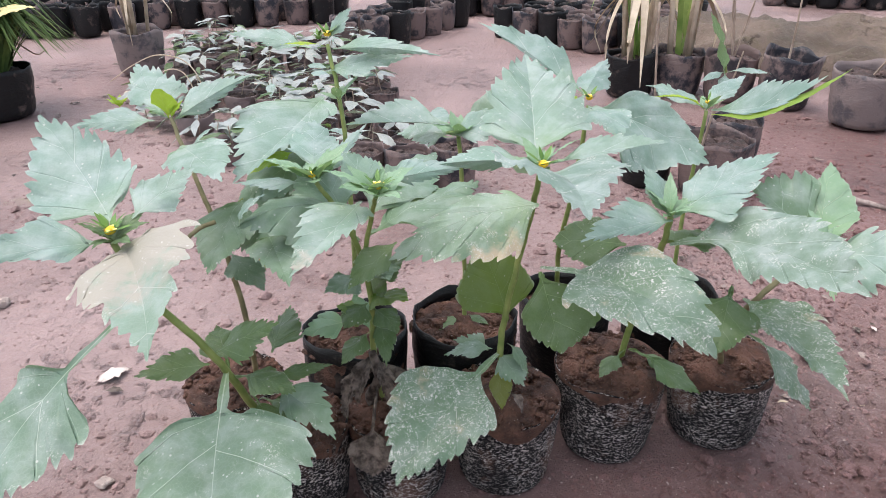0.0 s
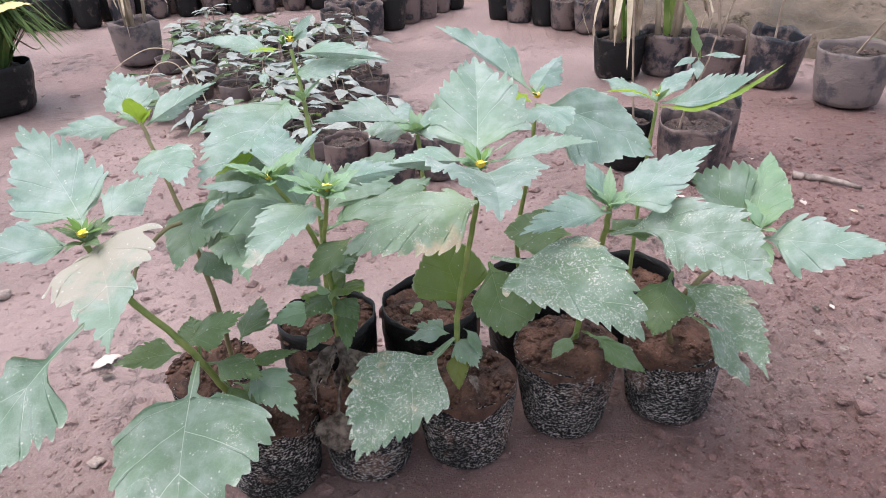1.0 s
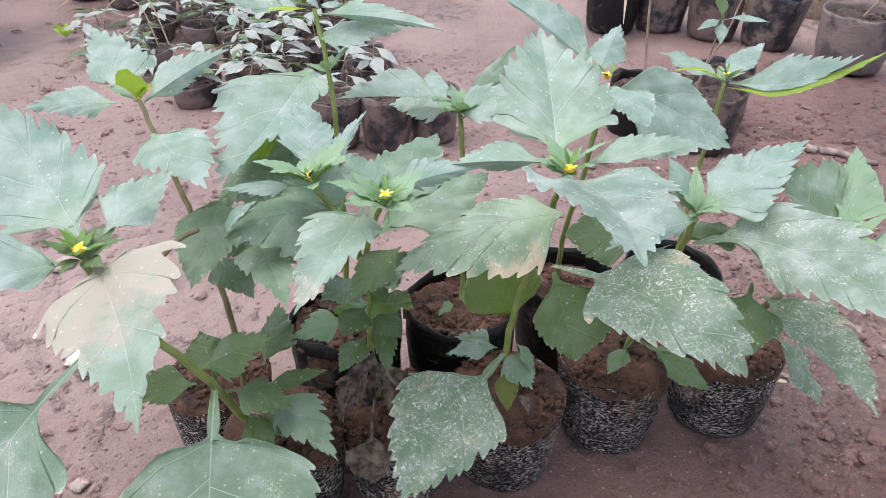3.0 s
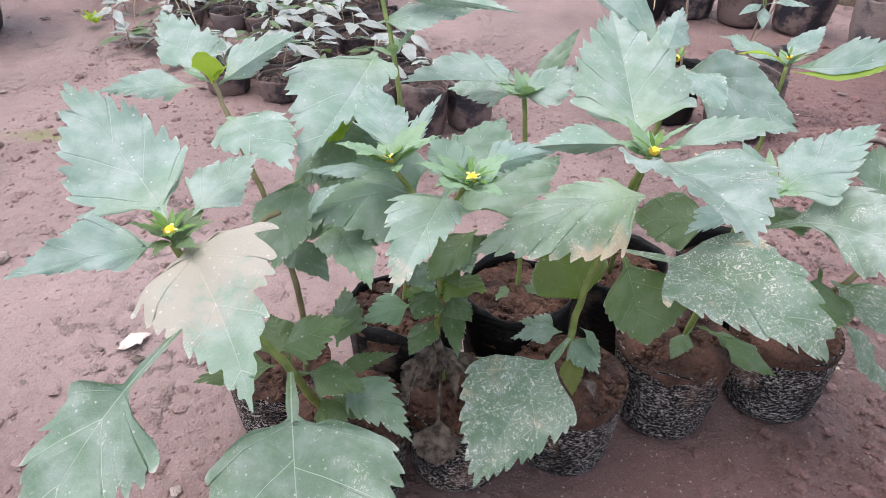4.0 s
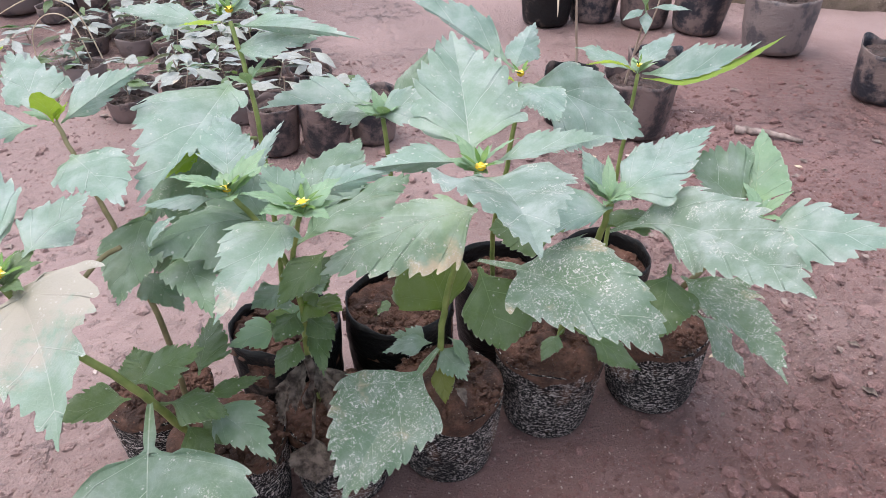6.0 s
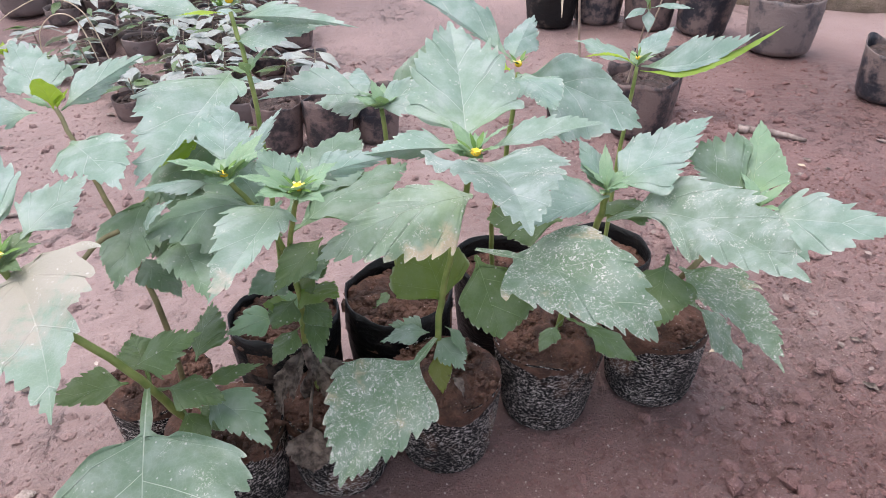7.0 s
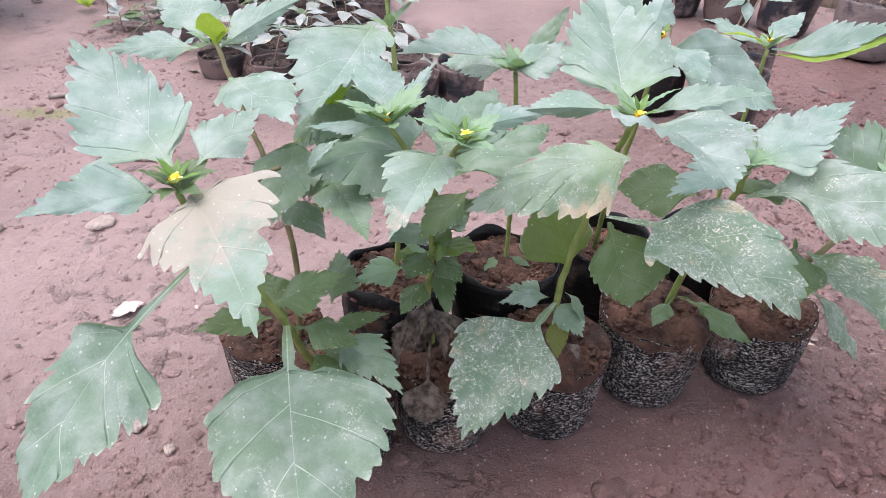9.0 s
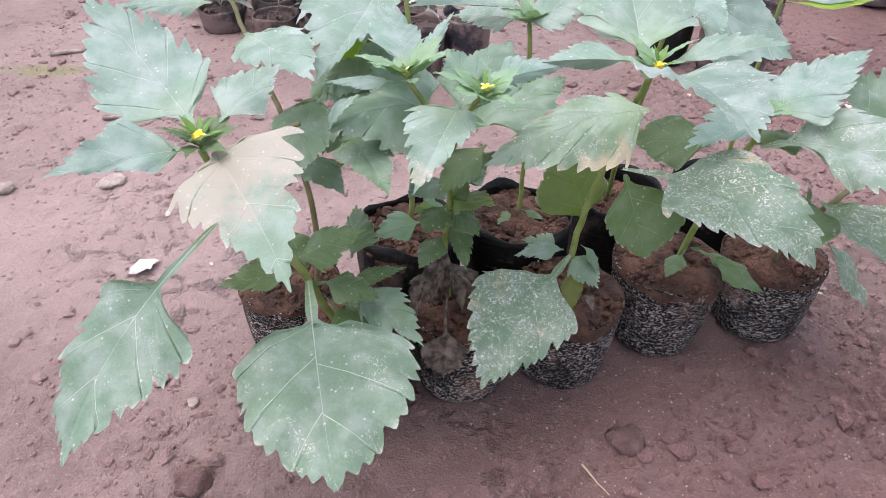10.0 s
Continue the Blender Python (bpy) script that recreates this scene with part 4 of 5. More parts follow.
# plant in the middle of the front row
p = young_plant((0.104, 0.615, 0.10), "young green plant with mottled, scorched leaves and a yellow flower")
stem(p, [(0.104, 0.615, 0.095), (0.097, 0.606, 0.180), (0.108, 0.600, 0.260), (0.119, 0.585, 0.330), (0.122, 0.560, 0.378)], 0.0042, 0.0028)
flower(p, (0.123, 0.552, 0.386), 0.0052, 7, 17)
tuft(p, (0.122, 0.562, 0.376), 9, 0.029, LEAF_YOUNG, 25)
grown_leaf(p, (0.120, 0.583, 0.381), (0.120, 0.720, 0.439), (0.073, 0.612, 0.394), (0.172, 0.612, 0.398), LEAF_TOP, (0.122, 0.651, 0.408), teeth=10, tooth=0.95, full=2.3, pet=0.03, camber=0.2, ripple=1.2)
grown_leaf(p, (0.111, 0.573, 0.381), (0.038, 0.573, 0.379), (0.070, 0.578, 0.371), (0.077, 0.602, 0.386), LEAF_TOP, teeth=8)
grown_leaf(p, (0.132, 0.564, 0.382), (0.224, 0.561, 0.401), (0.181, 0.577, 0.402), (0.176, 0.551, 0.395), LEAF_TOP, teeth=8)
grown_leaf(p, (0.126, 0.549, 0.379), (0.133, 0.396, 0.407), (0.171, 0.464, 0.413), (0.099, 0.439, 0.417), LEAF_SPECKLED, (0.132, 0.467, 0.404), teeth=10, tooth=0.9, full=1.4)
grown_leaf(p, (0.120, 0.544, 0.355), (-0.004, 0.542, 0.305), (0.038, 0.522, 0.312), (0.063, 0.556, 0.356), LEAF_SCORCHED, (0.054, 0.536, 0.343), teeth=10, tooth=0.8, full=1.9, pet=0.02, peak=0.18)
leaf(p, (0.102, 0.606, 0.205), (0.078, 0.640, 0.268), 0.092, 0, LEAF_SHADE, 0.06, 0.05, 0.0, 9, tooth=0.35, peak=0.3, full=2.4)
grown_leaf(p, (0.094, 0.602, 0.169), (-0.000, 0.477, 0.115), (0.082, 0.512, 0.143), (-0.006, 0.559, 0.165), LEAF_MOTTLED, (0.033, 0.523, 0.145), teeth=10, tooth=0.7, full=1.7, pet=0.2, camber=0.15)
grown_leaf(p, (0.085, 0.615, 0.164), (0.049, 0.630, 0.167), (0.073, 0.613, 0.161), (0.076, 0.636, 0.172), LEAF_MID, teeth=6, tooth=0.9)
grown_leaf(p, (0.095, 0.609, 0.165), (0.119, 0.575, 0.149), (0.122, 0.605, 0.162), (0.094, 0.586, 0.152), LEAF_MID, teeth=7, tooth=0.9)
leaf(p, (0.094, 0.600, 0.160), (0.098, 0.578, 0.118), 0.026, 0, LEAF_OLIVE, 0.1, label="ageing olive-yellow leaf")
leaf(p, (0.104, 0.609, 0.177), (0.123, 0.590, 0.148), 0.024, 20, LEAF_MID, 0.05, 0.15, 0.1, 7, tooth=0.9)
leaf(p, (0.089, 0.611, 0.168), (0.040, 0.612, 0.160), 0.034, 0, LEAF_MID, 0.05, 0.15, 0.1, 8, tooth=0.9)
leaf(p, (0.100, 0.590, 0.132), (0.118, 0.572, 0.118), 0.012, 0, LEAF_DEAD, 0.3, 0.4, 0.6, ripple=2.0, tooth=1.0)
grown_leaf(p, (0.133, 0.617, 0.258), (0.263, 0.489, 0.242), (0.233, 0.577, 0.298), (0.140, 0.522, 0.271), LEAF_MOTTLED, (0.206, 0.526, 0.281), teeth=10, tooth=0.75, full=1.9, pet=0.26, camber=0.2)
grown_leaf(p, (0.131, 0.603, 0.261), (0.149, 0.554, 0.202), (0.181, 0.572, 0.221), (0.117, 0.571, 0.218), LEAF_LOW, teeth=8, tooth=0.5, full=2.4, pet=0.08)

# plant behind it
p = young_plant((0.180, 0.795, 0.11), "young green plant with broad toothed leaves and a small bud")
stem(p, [(0.180, 0.795, 0.105), (0.169, 0.740, 0.219), (0.178, 0.725, 0.30), (0.187, 0.726, 0.386)], 0.0036, 0.0026)
flower(p, (0.187, 0.726, 0.394), 0.0048, 6, 18)
grown_leaf(p, (0.182, 0.734, 0.396), (0.076, 0.791, 0.458), (0.135, 0.758, 0.423), (0.151, 0.787, 0.441), LEAF_TOP, teeth=8)
grown_leaf(p, (0.184, 0.748, 0.388), (0.227, 0.850, 0.407), (0.191, 0.813, 0.395), (0.224, 0.805, 0.392), LEAF_TOP, teeth=8)
grown_leaf(p, (0.192, 0.719, 0.384), (0.316, 0.721, 0.325), (0.269, 0.763, 0.382), (0.206, 0.676, 0.334), LEAF_TOP, (0.251, 0.740, 0.360), teeth=10, tooth=0.5, full=1.9)
leaf(p, (0.186, 0.720, 0.386), (0.205, 0.640, 0.380), 0.06, 0, LEAF_TOP, 0.05)
leaf(p, (0.182, 0.728, 0.386), (0.140, 0.755, 0.395), 0.03, 0, LEAF_BUD, 0.05)

# plant of the second bag from the end
p = young_plant((0.232, 0.672, 0.10), "young green plant with pale and mottled toothed leaves")
stem(p, [(0.232, 0.672, 0.10), (0.240, 0.650, 0.20), (0.248, 0.625, 0.27), (0.250, 0.615, 0.312)], 0.0042, 0.0034)
grown_leaf(p, (0.255, 0.622, 0.308), (0.369, 0.684, 0.350), (0.297, 0.683, 0.332), (0.307, 0.607, 0.314), LEAF_TOP, teeth=10, tooth=0.7, full=1.3)
grown_leaf(p, (0.251, 0.608, 0.311), (0.157, 0.549, 0.318), (0.215, 0.577, 0.311), (0.212, 0.620, 0.329), LEAF_TOP, teeth=8)
leaf(p, (0.248, 0.618, 0.316), (0.230, 0.650, 0.350), 0.030, 0, LEAF_TOP, 0.05)
tuft(p, (0.250, 0.615, 0.312), 9, 0.029, LEAF_YOUNG, 26)
grown_leaf(p, (0.250, 0.606, 0.288), (0.342, 0.442, 0.327), (0.351, 0.610, 0.322), (0.305, 0.513, 0.296), LEAF_SPECKLED, (0.318, 0.585, 0.298), teeth=10, tooth=0.75, full=1.7, pet=0.12, camber=0.2)
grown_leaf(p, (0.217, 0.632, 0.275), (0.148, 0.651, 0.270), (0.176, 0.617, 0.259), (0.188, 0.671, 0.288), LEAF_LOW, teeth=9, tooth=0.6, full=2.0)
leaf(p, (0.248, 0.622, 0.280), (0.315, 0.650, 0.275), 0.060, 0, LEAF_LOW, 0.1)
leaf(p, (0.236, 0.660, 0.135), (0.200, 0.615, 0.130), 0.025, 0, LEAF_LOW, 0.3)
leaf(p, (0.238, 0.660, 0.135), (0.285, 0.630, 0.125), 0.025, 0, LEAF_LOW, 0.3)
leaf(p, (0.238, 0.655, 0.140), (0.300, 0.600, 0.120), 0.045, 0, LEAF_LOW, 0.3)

# plant of the end bag
p = young_plant((0.355, 0.690, 0.09), "young green plant with spreading pale leaves on a bent stem")
stem(p, [(0.355, 0.690, 0.085), (0.330, 0.640, 0.17), (0.345, 0.615, 0.225), (0.385, 0.630, 0.255), (0.410, 0.637, 0.272)], 0.0040, 0.0030, STEM_BROWN)
grown_leaf(p, (0.405, 0.644, 0.276), (0.446, 0.731, 0.323), (0.402, 0.678, 0.293), (0.454, 0.672, 0.293), LEAF_YOUNG, teeth=10, tooth=0.35, full=1.5)
grown_leaf(p, (0.400, 0.643, 0.274), (0.343, 0.675, 0.321), (0.350, 0.655, 0.300), (0.393, 0.697, 0.325), LEAF_MID, teeth=8)
grown_leaf(p, (0.412, 0.633, 0.267), (0.500, 0.549, 0.297), (0.449, 0.643, 0.290), (0.439, 0.558, 0.268), LEAF_TOP, (0.452, 0.592, 0.281), teeth=8, full=1.1)
grown_leaf(p, (0.405, 0.633, 0.271), (0.401, 0.584, 0.240), (0.420, 0.618, 0.262), (0.390, 0.611, 0.256), LEAF_YOUNG, teeth=8)
tuft(p, (0.410, 0.637, 0.272), 9, 0.029, LEAF_YOUNG, 27)
grown_leaf(p, (0.333, 0.620, 0.222), (0.373, 0.481, 0.206), (0.392, 0.584, 0.227), (0.325, 0.584, 0.219), LEAF_MOTTLED, (0.361, 0.549, 0.216), teeth=10, full=1.3, pet=0.05)
leaf(p, (0.348, 0.640, 0.170), (0.413, 0.595, 0.105), 0.055, 0, LEAF_MOTTLED, 0.2, 0.14)
leaf(p, (0.325, 0.630, 0.230), (0.290, 0.555, 0.200), 0.065, 0, LEAF_LOW, 0.2, 0.1)

# plant of the hindmost bag
p = young_plant((0.325, 0.812, 0.11), "slender young plant with narrow leaves folded upwards")
stem(p, [(0.325, 0.812, 0.105), (0.328, 0.815, 0.22), (0.336, 0.822, 0.30), (0.341, 0.826, 0.352)], 0.0032, 0.0024)
flower(p, (0.341, 0.826, 0.362), 0.0037, 6, 19)
grown_leaf(p, (0.343, 0.820, 0.350), (0.440, 0.720, 0.423), (0.394, 0.774, 0.373), (0.384, 0.763, 0.364), LEAF_LIME, (0.390, 0.770, 0.371), teeth=8, tooth=0.2, full=2.4, ripple=0.5, label="narrow lime-green underside of a folded leaf")
grown_leaf(p, (0.345, 0.824, 0.353), (0.426, 0.736, 0.413), (0.402, 0.786, 0.396), (0.386, 0.766, 0.369), LEAF_TOP, (0.390, 0.772, 0.374), teeth=8, tooth=0.9, full=1.2, ripple=0.6)
leaf(p, (0.338, 0.828, 0.354), (0.280, 0.870, 0.372), 0.050, 0, LEAF_TOP, 0.05)
leaf(p, (0.340, 0.826, 0.354), (0.400, 0.880, 0.380), 0.035, 0, LEAF_TOP, 0.05)
leaf(p, (0.338, 0.822, 0.354), (0.270, 0.790, 0.378), 0.016, 0, LEAF_BUD, 0.05, 0.1, 0.4)
tuft(p, (0.341, 0.826, 0.352), 4, 0.03, LEAF_YOUNG, 28)


# ---- bags, stumps and seedlings behind ----
ST = "earth-stained black plastic nursery bag filled with soil"
GR = "dusty plastic nursery bag standing on bare earth"


def far_bag(x, y, r, h, mat, seed, label, group, tilt=(0, 0), level=0.9):
    return nursery_bag((x, y, 0.0), r * 0.86, r, h, mat, seed, label, group, level, 2.1, tilt, 60, earth=DARK_SOIL)


def blade(bm, pts, width, rng):
    """A narrow arching blade of grass with a keel."""
    pts = curve_points(pts, 5)
    rows = []
    for i, q in enumerate(pts):
        d = (pts[min(i + 1, len(pts) - 1)] - pts[max(i - 1, 0)]).normalized()
        s = d.cross(Vector((0, 0, 1)))
        s = s.normalized() if s.length > 0.01 else Vector((1, 0, 0))
        w = width * (1 - (i / (len(pts) - 1)) ** 2 * 0.95) * 0.5
        rows.append([bm.verts.new(q - s * w), bm.verts.new(q - Vector((0, 0, w * 0.5))), bm.verts.new(q + s * w)])
    for a, b in zip(rows, rows[1:]):
        for k in (0, 1):
            bm.faces.new((a[k], a[k + 1], b[k + 1], b[k]))


def grass_clump(at, n, height, spread, mat, seed, label, dry=0, canes=0, width=0.010):
    rng = random.Random(seed)
    plant = thing("grass_clump", at, label, "plant")
    for k in range(n):
        a, r = rng.uniform(0, math.tau), rng.uniform(0.1, 1.0)
        d = Vector((math.cos(a), math.sin(a), 0))
        h = height * rng.uniform(0.6, 1.1)
        bm = bmesh.new()
        blade(bm, [d * 0.02 * r, d * (0.02 + spread * 0.25 * r) + Vector((0, 0, h * 0.6)), d * spread * 0.7 * r + Vector((0, 0, h)), d * spread * 1.25 * r + Vector((0, 0, h * (1 - 0.6 * r)))], width * rng.uniform(0.6, 1.2), rng)
        part("blade", bm, mat, plant)
    for k in range(dry):
        a = rng.uniform(0, math.tau)
        d = Vector((math.cos(a), math.sin(a), 0))
        bm = bmesh.new()
        blade(bm, [d * 0.02 + Vector((0, 0, height * 0.3)), d * 0.06 + Vector((0, 0, height * 0.42)), d * rng.uniform(0.10, 0.15) + Vector((0, 0, height * 0.2)), d * rng.uniform(0.10, 0.17) + Vector((0, 0, rng.uniform(-0.06, 0.06)))], width * 1.3, rng)
        part("dry_blade", bm, STRAW, plant, "bleached hanging dry blade")
    for k in range(canes):
        a, r = rng.uniform(0, math.tau), 0.045 * math.sqrt(rng.random())
        b = Vector((math.cos(a) * r, math.sin(a) * r, 0))
        bm = bmesh.new()
        tube(bm, [b, b * 1.4 + Vector((0, 0, height * 0.4)), b * 2.0 + Vector((rng.uniform(-0.06, 0.06), rng.uniform(-0.03, 0.03), height * rng.uniform(0.7, 1.1)))], rng.uniform(0.006, 0.010), 0.006, 8)
        part("cane", bm, STRAW, plant)
    return plant


# black pot with a grass clump
far_bag(-1.285, 2.05, 0.110, 0.140, BAG_BLACK, 31, "large black plastic nursery pot with grass", "pots behind")
pot_grass = grass_clump((-1.26, 2.06, 0.12), 420, 0.20, 0.21, GRASS_DARK, 5, "clump of green arching grass in a black pot", 3, 0, 0.018)
leaf(pot_grass, (-1.23, 2.0, 0.26), (-1.065, 1.99, 0.315), 0.045, -30, YELLOWED, 0.1, 0.15, 0.2, 4, tooth=0.05, label="drooping yellowed leaf")
grass_clump((-1.29, 2.14, 0.12), 50, 0.30, 0.19, GRASS_DARK, 15, "broad dark green leaves growing behind a black pot", 0, 0, 0.034)
# pot with bare canes
far_bag(-1.085, 2.62, 0.086, 0.15, BAG_GREY, 32, ST, "pots behind")
grass_clump((-1.085, 2.62, 0.14), 0, 0.4, 0.1, GRASS, 6, "bundle of bare dry canes in a stained bag", 3, 6)
# two black pots with dry stalks
far_bag(0.585, 2.26, 0.078, 0.13, BAG_BLACK, 33, "black plastic nursery bag with dry stalks", "pots behind")
far_bag(0.735, 2.28, 0.078, 0.13, BAG_DUSTY, 34, "black plastic nursery bag with dry stalks", "pots behind")
grass_clump((0.60, 2.26, 0.11), 8, 0.45, 0.22, GRASS, 7, "clump of dry cut stalks with hanging straw blades", 7, 7, 0.020)
grass_clump((0.735, 2.28, 0.11), 4, 0.45, 0.2, GRASS, 8, "clump of dry cut stalks with hanging straw blades", 6, 6, 0.020)
# bags on the bare earth to the right of them
far_bag(0.870, 2.20, 0.076, 0.14, BAG_STAINED, 35, ST, "pots behind")
far_bag(1.005, 2.13, 0.080, 0.15, BAG_DUSTY, 36, "black plastic nursery bag with crumpled open rim", "pots behind", (4, 3), 0.75)
far_bag(1.140, 1.93, 0.092, 0.15, BAG_GREY, 37, GR, "pots behind")
far_bag(1.215, 1.555, 0.074, 0.125, BAG_DUSTY, 44, "dusty black plastic nursery bag with a torn rim", "pots behind")
far_bag(0.462, 1.505, 0.056, 0.115, BAG_BLACK, 38, ST, "pots behind")
far_bag(0.588, 1.445, 0.074, 0.122, BAG_STAINED, 39, ST, "pots behind")
far_bag(0.662, 1.560, 0.058, 0.130, BAG_DUSTY, 40, ST, "pots behind")


def sapling(at, seed, label, height=0.3, n=7, canes=2, mat=None, size=0.07):
    rng = random.Random(seed)
    plant = thing("sapling", at, label, "plant")
    for c in range(canes):
        top = Vector(at) + Vector((rng.uniform(-0.08, 0.08), rng.uniform(-0.05, 0.05), height * rng.uniform(0.8, 1.1)))
        mid = (Vector(at) + top) / 2 + Vector((rng.uniform(-0.01, 0.01), 0, 0))
        stem(plant, [at, mid, top], 0.0038, 0.0022, CANE, "cane")
        for k in range(n):
            b = mid.lerp(top, rng.uniform(-0.4, 1.0))
            a = rng.uniform(0, math.tau)
            leaf(plant, b, b + Vector((math.cos(a), math.sin(a), rng.uniform(-0.5, 0.4))) * size * rng.uniform(0.7, 1.2), size * 0.34, 0, mat or LEAF_SILVER, 0.15, 0.1, 0.1, 4, tooth=0.1, peak=0.4)
    return plant


sapling((0.870, 2.20, 0.11), 51, "thin woody sapling with bare branches", 0.34, 0, 3)
stick = thing("sapling", (0.475, 1.50, 0.08), "thin bare stick standing in a black bag", "plant")
stem(stick, [(0.475, 1.50, 0.08), (0.462, 1.502, 0.22), (0.451, 1.50, 0.38)], 0.0030, 0.0026, CANE, "cane")
sprig = thing("sapling", (0.552, 1.432, 0.10), "thin sapling in a stained bag with a few pale leaves", "plant")
stem(sprig, [(0.552, 1.432, 0.10), (0.560, 1.42, 0.18), (0.570, 1.41, 0.262)], 0.0032, 0.0020, CANE, "cane")
stem(sprig, [(0.558, 1.424, 0.165), (0.585, 1.42, 0.235), (0.600, 1.42, 0.300)], 0.0024, 0.0016, CANE, "cane")
leaf(sprig, (0.568, 1.412, 0.260), (0.558, 1.372, 0.228), 0.024, 0, LEAF_TOP, 0.12, 0.1, 0.1, 4, tooth=0.1)
leaf(sprig, (0.570, 1.411, 0.262), (0.650, 1.395, 0.262), 0.020, -20, LEAF_TOP, 0.12, 0.1, 0.1, 4, tooth=0.1)
leaf(sprig, (0.568, 1.411, 0.262), (0.515, 1.385, 0.250), 0.020, 20, LEAF_TOP, 0.12, 0.1, 0.1, 4, tooth=0.1)
leaf(sprig, (0.567, 1.412, 0.258), (0.540, 1.385, 0.330), 0.024, 0, LEAF_YOUNG, 0.12, 0.05, 0.2, 4, tooth=0.1)
leaf(sprig, (0.560, 1.415, 0.300), (0.520, 1.40, 0.375), 0.028, 0, LEAF_YOUNG, 0.12, 0.05, 0.2, 4, tooth=0.1, stalk=(0.570, 1.41, 0.262))
sapling((1.005, 2.13, 0.10), 53, "thin bare stick standing in a black bag", 0.35, 1, 1)
sapling((1.140, 1.93, 0.125), 54, "tiny seedling with a few small leaves", 0.14, 5, 1, LEAF_LOW, 0.03)

# rows of bags at the back: built once, then copied
row_bags = [far_bag(-1.62, 3.36, 0.060, 0.135, BAG_BLACK, 41, ST, "rows of bags at the back"),
            far_bag(-1.48, 3.42, 0.058, 0.125, BAG_DUSTY, 42, GR, "rows of bags at the back"),
            far_bag(-0.40, 2.90, 0.060, 0.120, BAG_STAINED, 43, ST, "rows of bags at the back")]
rng = random.Random(9)


def row(start, end, n, depth, pitch):
    a, b = Vector((*start, 0)), Vector((*end, 0))
    side = (b - a).normalized().cross(Vector((0, 0, -1)))
    if side.y < 0:
        side = -side
    for j in range(depth):
        for i in range(n):
            q = a.lerp(b, (i + 0.5 * (j % 2)) / max(1, n - 1)) + side * pitch * j + Vector((rng.uniform(-0.015, 0.015), rng.uniform(-0.015, 0.015), 0))
            copy_thing(rng.choice(row_bags), Matrix.Translation(q) @ Matrix.Rotation(rng.uniform(0, 6), 4, "Z"))


row((-1.75, 3.36), (-2.9, 3.30), 10, 4, 0.12)
row((-1.74, 3.52), (-1.44, 3.56), 3, 4, 0.12)
row((-1.36, 3.55), (-0.60, 3.66), 7, 4, 0.12)
row((-0.27, 3.00), (0.06, 3.55), 6, 1, 0.12)
row((-0.42, 3.05), (-0.08, 3.70), 6, 1, 0.12)
row((-0.02, 3.85), (1.3, 3.95), 12, 4, 0.12)
row((0.27, 3.25), (0.60, 2.92), 5, 6, 0.125)
row((1.75, 4.15), (2.9, 3.6), 11, 3, 0.13)


# bed of pale seedlings in small bags
def seedling(at, seed):
    rng = random.Random(seed)
    plant = thing("seedling", at, "small seedling with pale dusty leaves", "plant", "seedlings in the bed")
    h = rng.uniform(0.04, 0.09)
    top = Vector(at) + Vector((rng.uniform(-0.02, 0.02), rng.uniform(-0.02, 0.02), h))
    stem(plant, [at, (Vector(at) + top) / 2, top], 0.0022, 0.0014, CANE)
    for k in range(rng.randint(5, 8)):
        b = Vector(at).lerp(top, rng.uniform(0.45, 1.0))
        a = rng.uniform(0, math.tau)
        r = rng.uniform(0.050, 0.096)
        leaf(plant, b, b + Vector((math.cos(a), math.sin(a), rng.uniform(-0.45, 0.25))) * r, r * rng.uniform(0.30, 0.46), rng.uniform(-30, 30), rng.choice((LEAF_SILVER, LEAF_SILVER, LEAF_SILVER, LEAF_TOP, LEAF_LOW)), 0.12, 0.12, 0.15, 3, tooth=0.1, peak=0.4)
    return plant


seed_plants = [seedling((-0.16, 1.50, 0.085), 60 + k) for k in range(6)]
bed_bags = [far_bag(-0.16 - 0.11 * k, 1.50, 0.050, 0.050, (BAG_STAINED, BAG_GREY, BAG_STAINED)[k], 70 + k, "small earth-stained nursery bag in the seedling bed", "bags of the seedling bed") for k in range(3)]
rng = random.Random(12)
used = set()
for j in range(13):
    y = 1.56 + 0.115 * j
    left, right = -0.62 - 0.05 * j, 0.03 - 0.030 * j
    n = int((right - left) / 0.112)
    for i in range(n):
        if rng.random() < (0.30 if j < 4 else 0.12) and not (j == 0 and i > n - 4):
            continue
        q = Vector((right - 0.112 * (i + 0.5) + rng.uniform(-0.012, 0.012), y + 0.12 * (i / 6) + rng.uniform(-0.012, 0.012), 0))
        k = rng.randrange(3)
        if k not in used:
            used.add(k)
            bed_bags[k].matrix_basis = Matrix.Translation(q)
        else:
            copy_thing(bed_bags[k], Matrix.Translation(q) @ Matrix.Rotation(rng.uniform(0, 6), 4, "Z"))
        k = rng.randrange(6)
        m = Matrix.Translation(q + Vector((0, 0, 0.036))) @ Matrix.Rotation(rng.uniform(0, 6), 4, "Z")
        if 10 + k not in used:
            used.add(10 + k)
            seed_plants[k].matrix_basis = m
        elif rng.random() < 0.92:
            copy_thing(seed_plants[k], m)

for k, (x, y) in enumerate(((-0.15, 1.44), (-0.05, 1.43), (0.045, 1.47))):
    far_bag(x, y, 0.050, 0.105, (BAG_STAINED, BAG_STAINED, BAG_DUSTY)[k], 80 + k, "earth-stained nursery bag at the edge of the seedling bed", "bags of the seedling bed")

